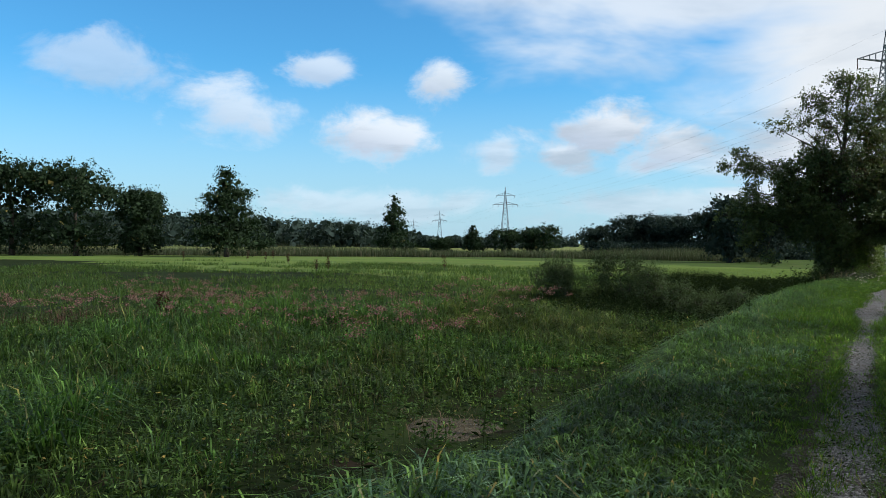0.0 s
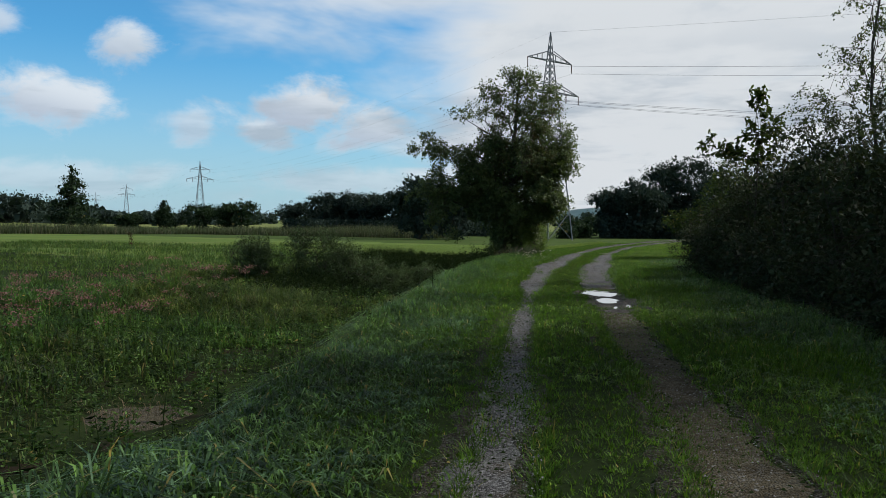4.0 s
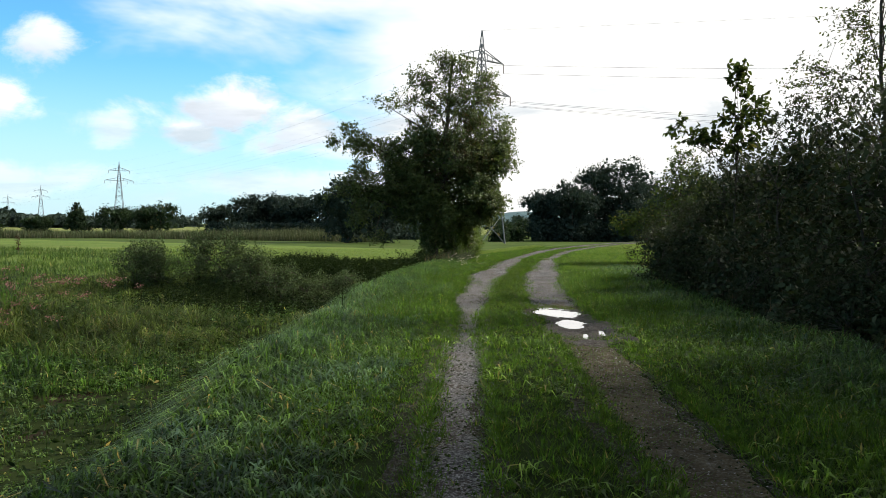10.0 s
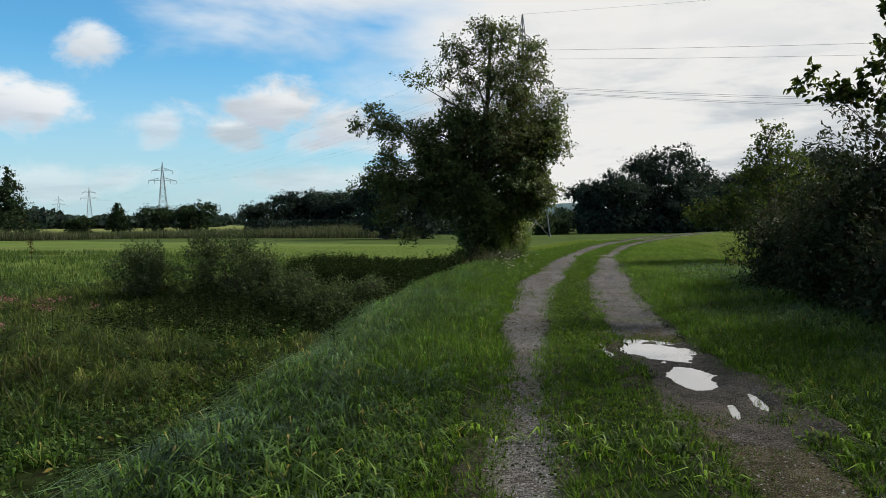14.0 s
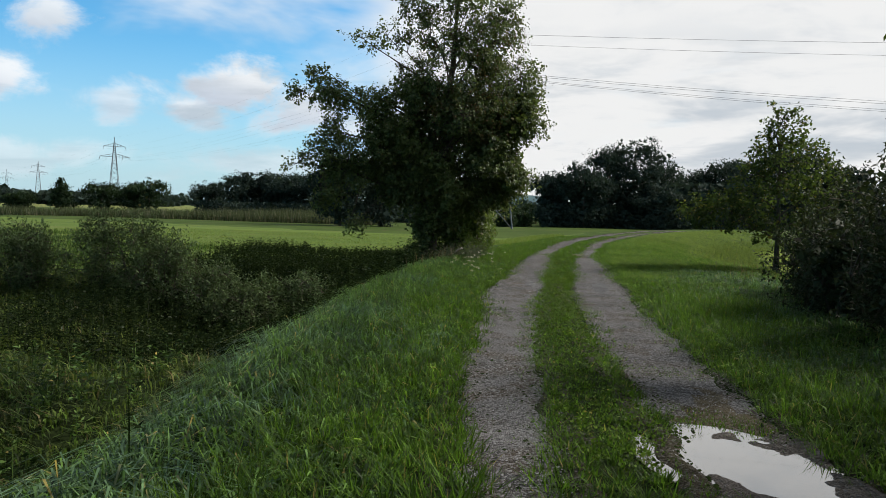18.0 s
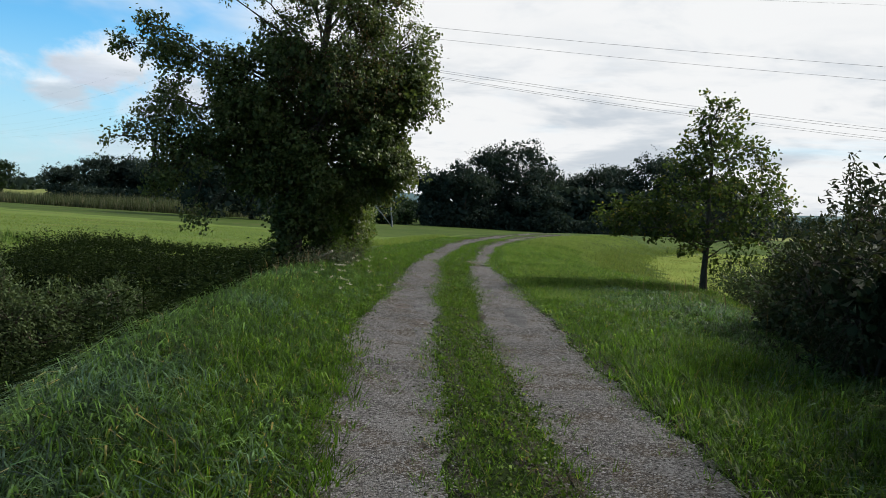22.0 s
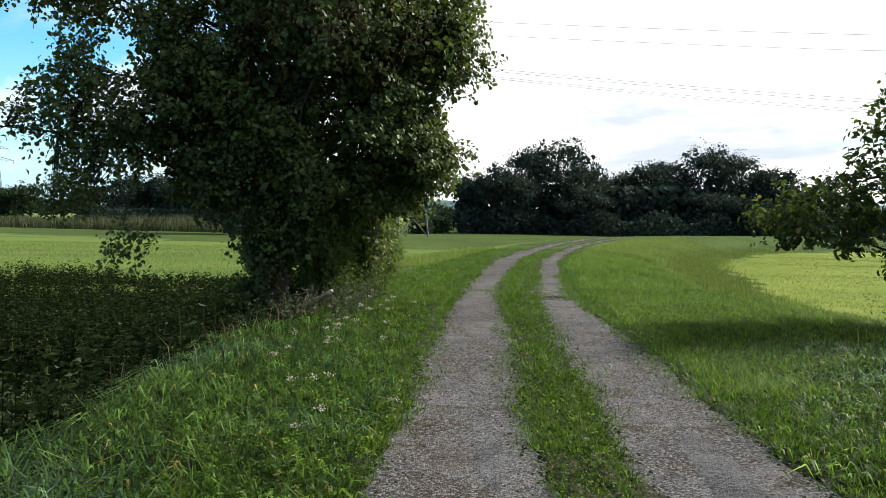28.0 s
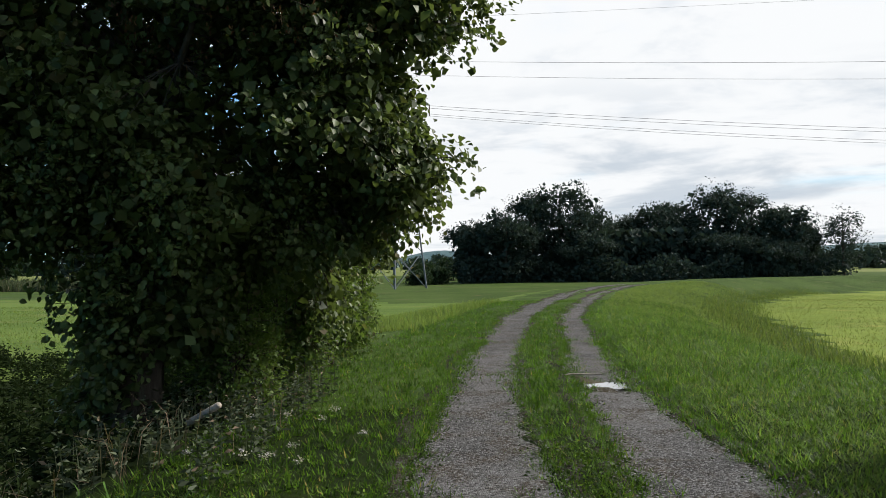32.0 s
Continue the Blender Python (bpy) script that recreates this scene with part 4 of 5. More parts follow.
def build_shrubs():
    # thicket of willow and blackthorn along the foot of the dyke
    # shrubs beside the start are raised, out of view, to shade the track
    for k, (x, y, h, r) in enumerate(((7.6, 29.6, 2.1, 1.3), (9.6, 31.5, 2.0, 1.6), (7.1, 27.0, 3.4, 1.6), (9.9, 27.4, 5.2, 1.9), (6.9, 23.8, 4.8, 1.8), (9.2, 24.0, 6.1, 2.1),
                                      (6.8, 20.4, 5.5, 1.9), (9.4, 20.4, 6.6, 2.2), (6.9, 16.8, 5.5, 2.0), (9.4, 16.6, 6.2, 2.3), (7.0, 13.6, 5.6, 2.0), (9.6, 13.0, 6.2, 2.3),
                                      (7.3, 10.2, 5.0, 1.9), (9.8, 9.4, 6.2, 2.3), (7.6, 6.8, 6.4, 2.0), (10.0, 5.8, 8.4, 2.6), (8.2, 3.2, 6.6, 2.2), (8.2, -0.6, 6.6, 2.3))):
        blobs = [(0, 0, h * 0.42, r, r, h * 0.42, 2.0), (0.2, 0.2, h * 0.74, r * 0.85, r * 0.95, h * 0.28, 1.8), (-r * 0.55, 0, h * 0.28, r * 0.6, r * 0.7, h * 0.27, 0.9), (r * 0.3, -r * 0.4, h * 0.6, r * 0.7, r * 0.6, h * 0.3, 0.7)]
        tree("willow_shrub", x, y, h, blobs, 380 if x < 8 else 170, 30, 0.11, 0.108, L_WILLOW, "dense grey-green willow shrub at the foot of the dyke", "shrub", trunk_r=0.07, limbs=9, width=0.38, sides=4,
             group="shrubs along the dyke", trunk_top=0.75, stems=4, limb_parts=False, core=4200, core_leaf=0.125, core_in=0.82, spray=0.26, rise=0.7, gaps=(0.8, 0.08))
    for y in (4.0, 7.2, 10.0, 13.0, 16.0, 18.8, 21.6, 24.0, 26.0, 28.9):
        x, h, r = float(np.interp(y, [4, 21.6, 24.2, 26.0, 28.9], [5.8, 5.95, 5.75, 5.5, 6.9])) + 0.1 * math.sin(y * 1.7), float(np.interp(y, [20, 22, 24, 26, 29], [2.4, 2.9, 3.2, 2.5, 2.6])) + 0.2 * math.sin(y * 2.3), 1.15
        blobs = [(0, 0, h * 0.45, r * 0.85, r * 1.25, h * 0.45, 1)]
        tree("willow_shrub", x, y, h, blobs, 150, 28, 0.11, 0.085, L_WILLOW, "low willow shrub in front of the thicket", "shrub", trunk_r=0.04, limbs=6, width=0.38, sides=3, group="shrubs along the dyke",
             trunk_top=0.7, stems=3, limb_parts=False, core=600, core_leaf=0.16, core_in=0.6, spray=0.24, rise=0.6)
    for x, y, h, c, ln in ((6.25, 22.6, 6.1, 105, -0.01),):
        blobs = [(0, 0, 5.7, 0.25, 0.25, 0.4, 0.7), (0.1, 0, 5.0, 0.6, 0.5, 0.5, 1.3), (-0.75, 0.3, 4.4, 0.4, 0.3, 0.2, 0.7), (-1.3, 0.5, 4.7, 0.2, 0.2, 0.3, 0.4), (-0.1, 0, 4.3, 0.6, 0.5, 0.3, 0.9)]
        tree("sapling", x, y, h, blobs, c, 13, 0.07, 0.14, L_ASH, "slender sapling rising out of the shrubs", "tree", trunk_r=0.04, limbs=6, width=0.5, full=True, sides=4, trunk_top=0.98, lean=(ln, 0), spray=0.22, rise=0.5)
    for x, y, h in ((8.3, 20.1, 11.0), (10.2, 20.3, 11.2), (11.0, 16.0, 10.5)):
        blobs = [(-0.5, 0, h * 0.56, 1.5, 1.3, h * 0.06, 0.8), (0.1, 0, h * 0.66, 1.2, 1.2, h * 0.07, 0.9), (0, 0, h * 0.78, 1.2, 1.1, h * 0.08, 1.0), (0, 0, h * 0.92, 0.9, 0.8, h * 0.08, 0.8)]
        tree("robinia_tree", x, y, h, blobs, 210, 30, 0.09, 0.08, L_ASH, "thin young tree with feathery leaves above the shrubs", "tree", trunk_r=0.07, limbs=12, width=0.5, sides=4, trunk_top=0.98, group="young trees in the thicket", spray=0.3, rise=-0.1)
    # tall trees over the start of the walk, mostly unseen, added to shade it
    for x, y, h in ((12.2, 2.2, 13.0), (10.6, -4.5, 14.0), (11.5, -12.0, 13.0), (5.0, -17.0, 13.0), (12.0, 13.2, 15.0), (9.4, -0.6, 13.5), (6.6, -3.0, 11.0), (7.4, -9.0, 12.0), (-4.0, -20.0, 12.0), (0.5, -26.0, 14.0)):
        blobs = [(0, 0, h * 0.66, 3.6, 3.6, h * 0.26, 2.0), (-1.4, 0.6, h * 0.6, 2.8, 3.0, h * 0.2, 1.0), (0, 0, h * 0.88, 2.2, 2.2, h * 0.13, 0.8)]
        tree("shade_ash_tree", x, y, h, blobs, 250, 26, 0.34, 0.2, L_ASH, "tall dark leafy tree added beside the start of the track to shade it", "tree", trunk_r=0.2, limbs=14, width=0.55, sides=4, trunk_top=0.95, limb_parts=False, group="tall trees by the track", core=1500, core_leaf=0.33)
    # brushwood round the oak
    for x, y, h, r in ((10.8, 38.6, 1.7, 1.3), (11.6, 35.2, 2.0, 1.5), (10.0, 34.0, 1.6, 1.1), (12.8, 39.5, 1.8, 1.5), (13.4, 37.0, 2.2, 1.6), (9.9, 35.8, 1.5, 0.9), (9.3, 33.4, 1.6, 1.0), (8.9, 31.9, 1.5, 0.9), (10.6, 32.6, 1.7, 1.1)):
        blobs = [(0, 0, h * 0.45, r, r, h * 0.45, 1)]
        tree("brushwood", x, y, h, blobs, 90, 32, 0.2, 0.075, L_BUSH, "low grey-brown brushwood beside the young oak", "shrub", trunk_r=0.04, core=500, core_leaf=0.11, limbs=8, width=0.4, sides=3, stems=4, limb_parts=False, group="brushwood by the oak")
    # bushes standing in the marsh
    for x, y, h, r in ((-13.5, 36.0, 1.8, 1.0), (-12.7, 35.7, 1.7, 0.9), (-10.9, 35.8, 2.1, 1.1), (-9.6, 35.4, 2.1, 1.2), (-8.4, 34.8, 1.8, 1.2), (-7.2, 34.4, 1.5, 1.2), (-6.0, 34.0, 1.3, 1.2), (-4.9, 35.0, 1.25, 1.2)):
        h, r = h * 1.2, r * 1.1
        blobs = [(0, 0, h * 0.5, r, r, h * 0.45, 1), (0.2, 0, h * 0.8, r * 0.5, r * 0.5, h * 0.25, 0.4)]
        tree("marsh_bush", x, y, h, blobs, 150, 30, 0.12, 0.095, L_BUSH, "upright willow bush standing in the marsh", "shrub", trunk_r=0.035, core=300, core_leaf=0.1, limbs=14, width=0.36, sides=3, stems=6, limb_parts=False, spray=0.28, rise=1.2, group="bushes in the marsh")


def far_tree(name, x, y, h, w, label, mat=None, cone=False, n=110, leaf=0.5, group="", airy=False):
    """A tree seen from afar: a close crown of rounded heads that reaches down to the scrub."""
    if cone:
        blobs = [(0, 0, h * 0.2, w * 0.5, w * 0.5, h * 0.2, 2.4), (0, 0, h * 0.42, w * 0.42, w * 0.42, h * 0.18, 1.9), (0, 0, h * 0.62, w * 0.3, w * 0.3, h * 0.16, 1.2), (0, 0, h * 0.8, w * 0.19, w * 0.19, h * 0.13, 0.7), (0, 0, h * 0.92, w * 0.1, w * 0.1, h * 0.08, 0.3)]
        for k in range(9):
            a, f = k * 2.4 + RNG.uniform(0, 1), 0.15 + 0.07 * k
            blobs.append((w * 0.44 * (1 - f) * math.cos(a), w * 0.44 * (1 - f) * math.sin(a), h * f, w * 0.2, w * 0.2, h * 0.07, 0.5))
    else:
        blobs = [(0, 0, h * 0.5, w * 0.46, w * 0.46, h * 0.42, 2.2), (0, 0, h * 0.2, w * 0.48, w * 0.48, h * 0.2, 2.2)]
        for k in range(11):
            a, e = k * 2.4 + RNG.uniform(0, 1), RNG.uniform(0.0, 1.15)
            blobs.append((w * 0.33 * math.cos(a) * math.cos(e), w * 0.33 * math.sin(a) * math.cos(e), h * (0.5 + 0.29 * math.sin(e)), w * RNG.uniform(0.18, 0.3), w * RNG.uniform(0.18, 0.3), h * RNG.uniform(0.1, 0.17), 0.5))
    return tree(name, x, y, h, blobs, int(n * 1.7), 17, leaf * 0.85, leaf * 0.64, mat or L_ALDER, label, trunk_r=0.02 * h + 0.05, limbs=5, width=0.75, sides=3, twigs=False, limb_parts=False, trunk_top=0.8, group=group, droop=0.1,
                core=0 if airy else n * 5, core_leaf=leaf * 1.7, core_in=0.84)


def build_far_trees():
    far_tree("alder_tree", -90.0, 93.8, 14.6, 14.5, "broad conical dark green alder at the meadow edge", cone=True, n=300, leaf=0.5)
    far_tree("alder_tree", -84.5, 135.5, 12.6, 9.5, "slender ragged alder in the reeds", cone=True, n=150, leaf=0.45)
    for x, y, h, w in ((-112, 83, 17.5, 15), (-121, 78, 18.0, 16), (-103, 88, 12.5, 9), (-128, 70, 17, 15)):
        far_tree("alder_tree", x, y, h, w, "tall dark alder in a group by the meadow", n=260, leaf=0.55, group="alders by the meadow")
    for x, y, h, w, c in ((-98, 199, 7.8, 7, 1), (-90, 203, 8.0, 11, 0), (-83, 206, 7.5, 7, 0), (-78, 203, 9.2, 10, 0), (-106, 196, 4.5, 8, 0), (-113, 277, 10, 9, 0)):
        far_tree("field_tree", x, y, h, w, "dark rounded tree in the far field", cone=bool(c), n=80, leaf=0.6, group="trees in the far field")
    # wood behind the reeds
    for k in range(16):
        f = k / 15
        x, y = -60 + 52 * f + RNG.normal(0, 1.5), 200 - 30 * f + RNG.normal(0, 4)
        far_tree("woodland_tree", x, y, (8.0 if k < 2 else 10.8) * RNG.uniform(0.92, 1.1), RNG.uniform(9, 12), "dark broadleaf tree of the wood behind the reeds", mat=L_WOOD, n=130, leaf=0.55, group="wood behind the reeds")
    far_tree("woodland_tree", -17.5, 120, 11.2, 9.0, "large dark tree standing before the wood", mat=L_WOOD, n=170, leaf=0.55)
    far_tree("woodland_tree", -12.5, 123, 10.4, 8.0, "large dark tree standing before the wood", mat=L_WOOD, n=150, leaf=0.55)
    # wood beyond the bend of the dyke
    for x, y, h, w in ((15.5, 160, 11.8, 8), (20.5, 156, 13.2, 9), (26, 162, 16.8, 10), (31, 163, 19.6, 12), (37, 166, 15.2, 9), (44, 170, 13.6, 8), (48, 164, 14.8, 10), (53, 168, 16.5, 9),
                       (59, 164, 19.2, 11), (64.5, 163, 17.4, 10), (69, 160, 14.5, 9), (72.5, 161, 11.0, 6), (34, 158, 9.5, 10), (56, 158, 9.0, 12), (46, 160, 8.0, 10), (64, 156, 8.0, 10)):
        far_tree("woodland_tree", x, y, h, w * 1.2, "dark broadleaf tree of the wood beyond the dyke", mat=L_WOOD, n=230, leaf=0.46, group="wood beyond the dyke")
    far_tree("lone_tree", 77.5, 157, 13.2, 7.5, "single airy tree beside the wood", mat=L_WOOD, n=130, leaf=0.5, airy=True)
    for x, y, h, w in ((9, 150, 2.8, 4.5), (6.0, 146, 2.2, 3.5), (14, 178, 5, 8), (9, 200, 4.5, 9)):
        far_tree("field_bush", x, y, h, w, "rounded bush in the far meadow", mat=L_ALDER, n=60, leaf=0.5, group="bushes in the far meadow")


def build_forest():
    """Far woods on the horizon, too many trees to count."""
    parts, trunks = [], []
    n = 620
    t = RNG.uniform(0, 1, n)
    ang = np.radians(-66 + 46 * t)
    R = RNG.uniform(400, 520, n)
    x, y = R * np.sin(ang), R * np.cos(ang)
    h = RNG.uniform(13, 18.5, n) * np.interp(t, [0, 0.3, 0.45, 0.6, 0.71, 0.8, 1], [1.3, 1.3, 1.12, 1.0, 0.85, 0.4, 0.35])
    ang2 = np.radians(RNG.uniform(-24, 30, 260))
    R2 = RNG.uniform(560, 760, 260)
    x, y, h = np.r_[x, R2 * np.sin(ang2)], np.r_[y, R2 * np.cos(ang2)], np.r_[h, RNG.uniform(7, 13, 260)]
    ang3 = np.radians(RNG.uniform(24, 60, 300))
    R3 = RNG.uniform(380, 520, 300)
    x, y, h = np.r_[x, R3 * np.sin(ang3)], np.r_[y, R3 * np.cos(ang3)], np.r_[h, RNG.uniform(6, 12, 300)]
    per = 100
    N = len(x) * per
    k = np.repeat(np.arange(len(x)), per)
    u = unit(RNG.normal(size=(N, 3))) * RNG.uniform(0.75, 1.0, N)[:, None]
    c = np.stack([x[k] + u[:, 0] * h[k] * 0.4, y[k] + u[:, 1] * h[k] * 0.4, -1.5 + h[k] * 0.5 + u[:, 2] * h[k] * 0.48], -1)
    v, g = leaves(c, RNG.normal(size=(N, 3)), RNG.uniform(0.6, 1.15, N), 0.8)
    K = len(x) * 12
    k = np.repeat(np.arange(len(x)), 12)
    u = RNG.normal(size=(K, 3))
    c = np.stack([x[k] + u[:, 0] * h[k] * 0.17, y[k] + u[:, 1] * h[k] * 0.17, -1.5 + h[k] * RNG.uniform(0.05, 0.82, K)], -1)
    v, g = join([(v, g), leaves(c, RNG.normal(size=(K, 3)), RNG.uniform(3.0, 5.0, K), 0.9)])
    link("far_forest", mesh_from("far_forest", v, g, [L_WOOD]), label="dark forest edge along the horizon", category="forest", kind="stuff")


def build_undergrowth():
    """Low scrub under the woods, too dense to count."""
    n = 16000
    t = RNG.uniform(0, 1, n)
    x, y = 13 + 64 * t, 156 + RNG.uniform(-4, 5, n) + 3 * np.sin(t * 9)
    z = -1.3 + 3.4 * RNG.uniform(0, 1, n) ** 1.4 * (1 + 0.3 * np.sin(t * 40))
    m = 9000
    u = RNG.uniform(0, 1, m)
    x, y, z = np.r_[x, -62 + 54 * u], np.r_[y, 192 - 34 * u + RNG.uniform(-4, 4, m)], np.r_[z, -1.3 + 3.0 * RNG.uniform(0, 1, m) ** 1.3]
    v, g = leaves(np.stack([x, y, z], -1), RNG.normal(size=(n + m, 3)), RNG.uniform(0.35, 0.75, n + m), 0.75)
    j = 5200
    t = RNG.uniform(0, 1, j)
    c = np.stack([13.5 + 60 * t, 162 + RNG.uniform(-3, 4, j) + 3 * np.sin(t * 9), -1.3 + 8.5 * RNG.uniform(0, 1, j)], -1)
    v, g = join([(v, g), leaves(c, RNG.normal(size=(j, 3)), RNG.uniform(0.9, 1.6, j), 0.9)])
    link("undergrowth", mesh_from("undergrowth", v, g, [L_WOOD]), label="dark scrub along the foot of the woods", category="undergrowth", kind="stuff")


def build_hills():
    for cx, cy, rx, ry, h, lab in ((135, 1750, 170, 200, 34, "distant wooded hill tinted blue for haze"), (-60, 2100, 500, 250, 22, "distant low wooded ridge"), (-950, 700, 420, 250, 44, "wooded ridge behind the forest"),
                                   (900, 1350, 420, 260, 36, "distant wooded hill tinted blue for haze")):
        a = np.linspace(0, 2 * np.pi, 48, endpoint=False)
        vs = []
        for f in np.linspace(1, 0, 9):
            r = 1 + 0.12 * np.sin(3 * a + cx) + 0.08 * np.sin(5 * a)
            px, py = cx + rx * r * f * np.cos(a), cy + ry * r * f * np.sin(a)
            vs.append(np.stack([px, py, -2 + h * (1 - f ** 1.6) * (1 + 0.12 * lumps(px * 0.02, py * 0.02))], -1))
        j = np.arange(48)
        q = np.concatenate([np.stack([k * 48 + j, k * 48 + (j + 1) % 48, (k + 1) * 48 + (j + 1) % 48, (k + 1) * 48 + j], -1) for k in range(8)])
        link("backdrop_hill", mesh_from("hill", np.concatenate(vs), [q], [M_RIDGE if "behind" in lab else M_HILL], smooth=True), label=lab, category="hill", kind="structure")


# ---- power line ----
def build_power_line():
    bear = radians(-33.5)
    u = np.array([math.sin(bear), math.cos(bear)])
    first = np.array([2.3, 130.0])
    spots = [np.array([300.0, 60.0]), first, first + u * 326, np.array([-364.0, 667.0]), np.array([-523.0, 887.0])]
    turns = [radians(-77.0), radians(-45.0), bear, bear, bear]  # heading of the line at each tower
    H = 33.9
    arms = ((29.3, 5.1, (5.1,)), (24.2, 6.9, (6.9, 3.9)))
    proto = None
    made = []
    for p, turn in zip(spots, turns):
        zb = float(land(np.array([p[0]]), np.array([p[1]]))[0])
        if proto is None:
            root = new("transmission_tower")
            tagged(root, "grey steel lattice tower with two crossarms carrying power lines", "pylon", "towers of the power line")
            half = lambda z: 2.4 * (1 - z / 28.3) + 0.45 if z < 28.3 else 0.45 * (H - z) / (H - 28.3) + 0.03
            for sx in (-1, 1):
                for sy in (-1, 1):
                    zs = [0, 9, 18, 28.3, H]
                    pts = [(sx * half(z), sy * half(z), z) for z in zs]
                    v, g = tube(pts, [0.13, 0.12, 0.11, 0.1, 0.07], 4)
                    link("leg", mesh_from("leg", v, g, [M_STEEL]), root)
            zs = [0.0]
            while zs[-1] < 31:
                zs.append(zs[-1] + max(1.0, 2.0 * half(zs[-1]) * 0.8))
            pairs = []
            for a, b in zip(zs[:-1], zs[1:]):
                b = min(b, H - 0.4)
                ha, hb = half(a), half(b)
                for s1, s2, t1, t2 in ((-1, -1, 1, -1), (1, -1, 1, 1), (1, 1, -1, 1), (-1, 1, -1, -1)):
                    pairs.append(((s1 * ha, s2 * ha, a), (t1 * hb, t2 * hb, b)))
                    pairs.append(((t1 * ha, t2 * ha, a), (s1 * hb, s2 * hb, b)))
            v, g = bars(pairs, 0.055, 3)
            link("bracing", mesh_from("bracing", v, g, [M_STEEL]), root)
            for z, L, hang in arms:
                for sx in (-1, 1):
                    w = half(z)
                    pairs = [((sx * w, w, z), (sx * L, 0, z)), ((sx * w, -w, z), (sx * L, 0, z)), ((sx * w, w, z + 1.5), (sx * L, 0, z)), ((sx * w, -w, z + 1.5), (sx * L, 0, z))]
                    for f in (0.25, 0.5, 0.75):
                        xx = sx * (w + (L - w) * f)
                        pairs.append(((xx, w * (1 - f), z), (xx, w * (1 - f), z + 1.5 * (1 - f))))
                        pairs.append(((xx, w * (1 - f), z), (xx, -w * (1 - f), z)))
                    v, g = bars(pairs, 0.08, 4)
                    arm = link("crossarm", mesh_from("crossarm", v, g, [M_STEEL]), root)
                    for hx in hang:
                        v, g = tube([(sx * hx, 0, z - q * 0.15) for q in range(11)], [0.05 + 0.06 * (q % 2) for q in range(11)], 6)
                        link("insulator", mesh_from("insulator", v, g, [M_INSUL], smooth=True), arm, "brown insulator string")
            proto = root
            root.matrix_basis = Matrix.Translation((p[0], p[1], zb)) @ Matrix.Rotation(-turn, 4, "Z")
            made.append((p, zb, np.array([math.cos(turn), -math.sin(turn)])))
        else:
            copy_thing(proto, Matrix.Translation((p[0], p[1], zb)) @ Matrix.Rotation(-turn, 4, "Z"))
            made.append((p, zb, np.array([math.cos(turn), -math.sin(turn)])))
    hangs = [(0.0, H, 0.013)] + [(s * hx, z - 1.5, 0.021) for z, L, hang in arms for s in (-1, 1) for hx in hang]
    for span, ((p, za, na), (q, zb, nb)) in enumerate(zip(made[:-1], made[1:])):
        for off, z, r in hangs:
            sag = ((1.5 if z == H else 5.5 if z > 25 else 9.5), 3.4, 3.4, 3.4)[span]
            a = np.array([*(p + na * off), za + z])
            b = np.array([*(q + nb * off), zb + z])
            pts = bend(a, b, (0, 0, -sag), 30)
            v, g = tube(pts, np.full(30, r if span == 0 else r * 0.45), 3)
            link("power_line", mesh_from("power_line", v, g, [M_WIRE]), label="thin grey overhead wire hanging between two towers", category="wire", group="wires of the power line")


build_big_tree()
build_privet()
build_oak()
build_shrubs()
build_far_trees()
build_forest()
build_undergrowth()
build_hills()
build_power_line()


# ---- grass and herbs ----
def on_dyke(n, s0, s1, d0, d1, skip_ruts=True, bias=1.0):
    s = s0 + (s1 - s0) * RNG.uniform(0, 1, n) ** bias
    d = RNG.uniform(d0, d1, n)
    if skip_ruts:
        keep = np.ones(n, bool)
        rag = lumps(s * 3, d * 3, 1.2) * 0.16 + RNG.normal(0, 0.05, n)
        for right in (0, 1):
            c, w = rut(s, right)
            keep &= np.abs(d - c) > w / 2 + rag - 0.02
        s, d = s[keep], d[keep]
    x, y = along(s, d)
    return x, y, s, d


def grass(name, x, y, h, w, mat, label, lean=(0.2, 0.9), s=None, d=None, curl=1.0, thin=False, tuft=0, tuft_r=0.05):
    """A stand of grass; thin blades are single triangles, and tufts lean outward from their middle."""
    n = len(x)
    az = RNG.uniform(0, 2 * np.pi, n)
    if tuft:
        k = np.repeat(np.arange(n), tuft)
        off = RNG.normal(0, tuft_r, (len(k), 2))
        x, y, h, w = x[k] + off[:, 0], y[k] + off[:, 1], h[k], w[k]
        az = np.arctan2(off[:, 1], off[:, 0]) + RNG.normal(0, 0.6, len(k)) + np.repeat(RNG.normal(0, 0.8, n), tuft)
        n, s = len(k), None
    z = land(x, y, s, d) - 0.015
    base = np.stack([x, y, z], -1)
    h, w, ln = h * RNG.uniform(0.5, 1.25, n), w * RNG.uniform(0.7, 1.3, n), RNG.uniform(*lean, n)
    if thin:
        side = np.stack([-np.sin(az), np.cos(az), np.zeros(n)], -1) * (w / 2)[:, None]
        tip = base + np.stack([np.cos(az) * h * ln, np.sin(az) * h * ln, h * (1 - 0.35 * ln)], -1)
        v, g = np.stack([base - side, base + side, tip], 1).reshape(-1, 3), [np.arange(n * 3).reshape(-1, 3)]
    else:
        v, g = blades(base, h, w, az, ln, curl)
    link(name, mesh_from(name, v, g, [mat]), label=label, category="grass", kind="stuff")


def clumped(n, x0, x1, y0, y1, per=9, r=0.12):
    m = n // per
    cx, cy = RNG.uniform(x0, x1, m), RNG.uniform(y0, y1, m)
    return np.repeat(cx, per) + RNG.normal(0, r, m * per), np.repeat(cy, per) + RNG.normal(0, r, m * per)


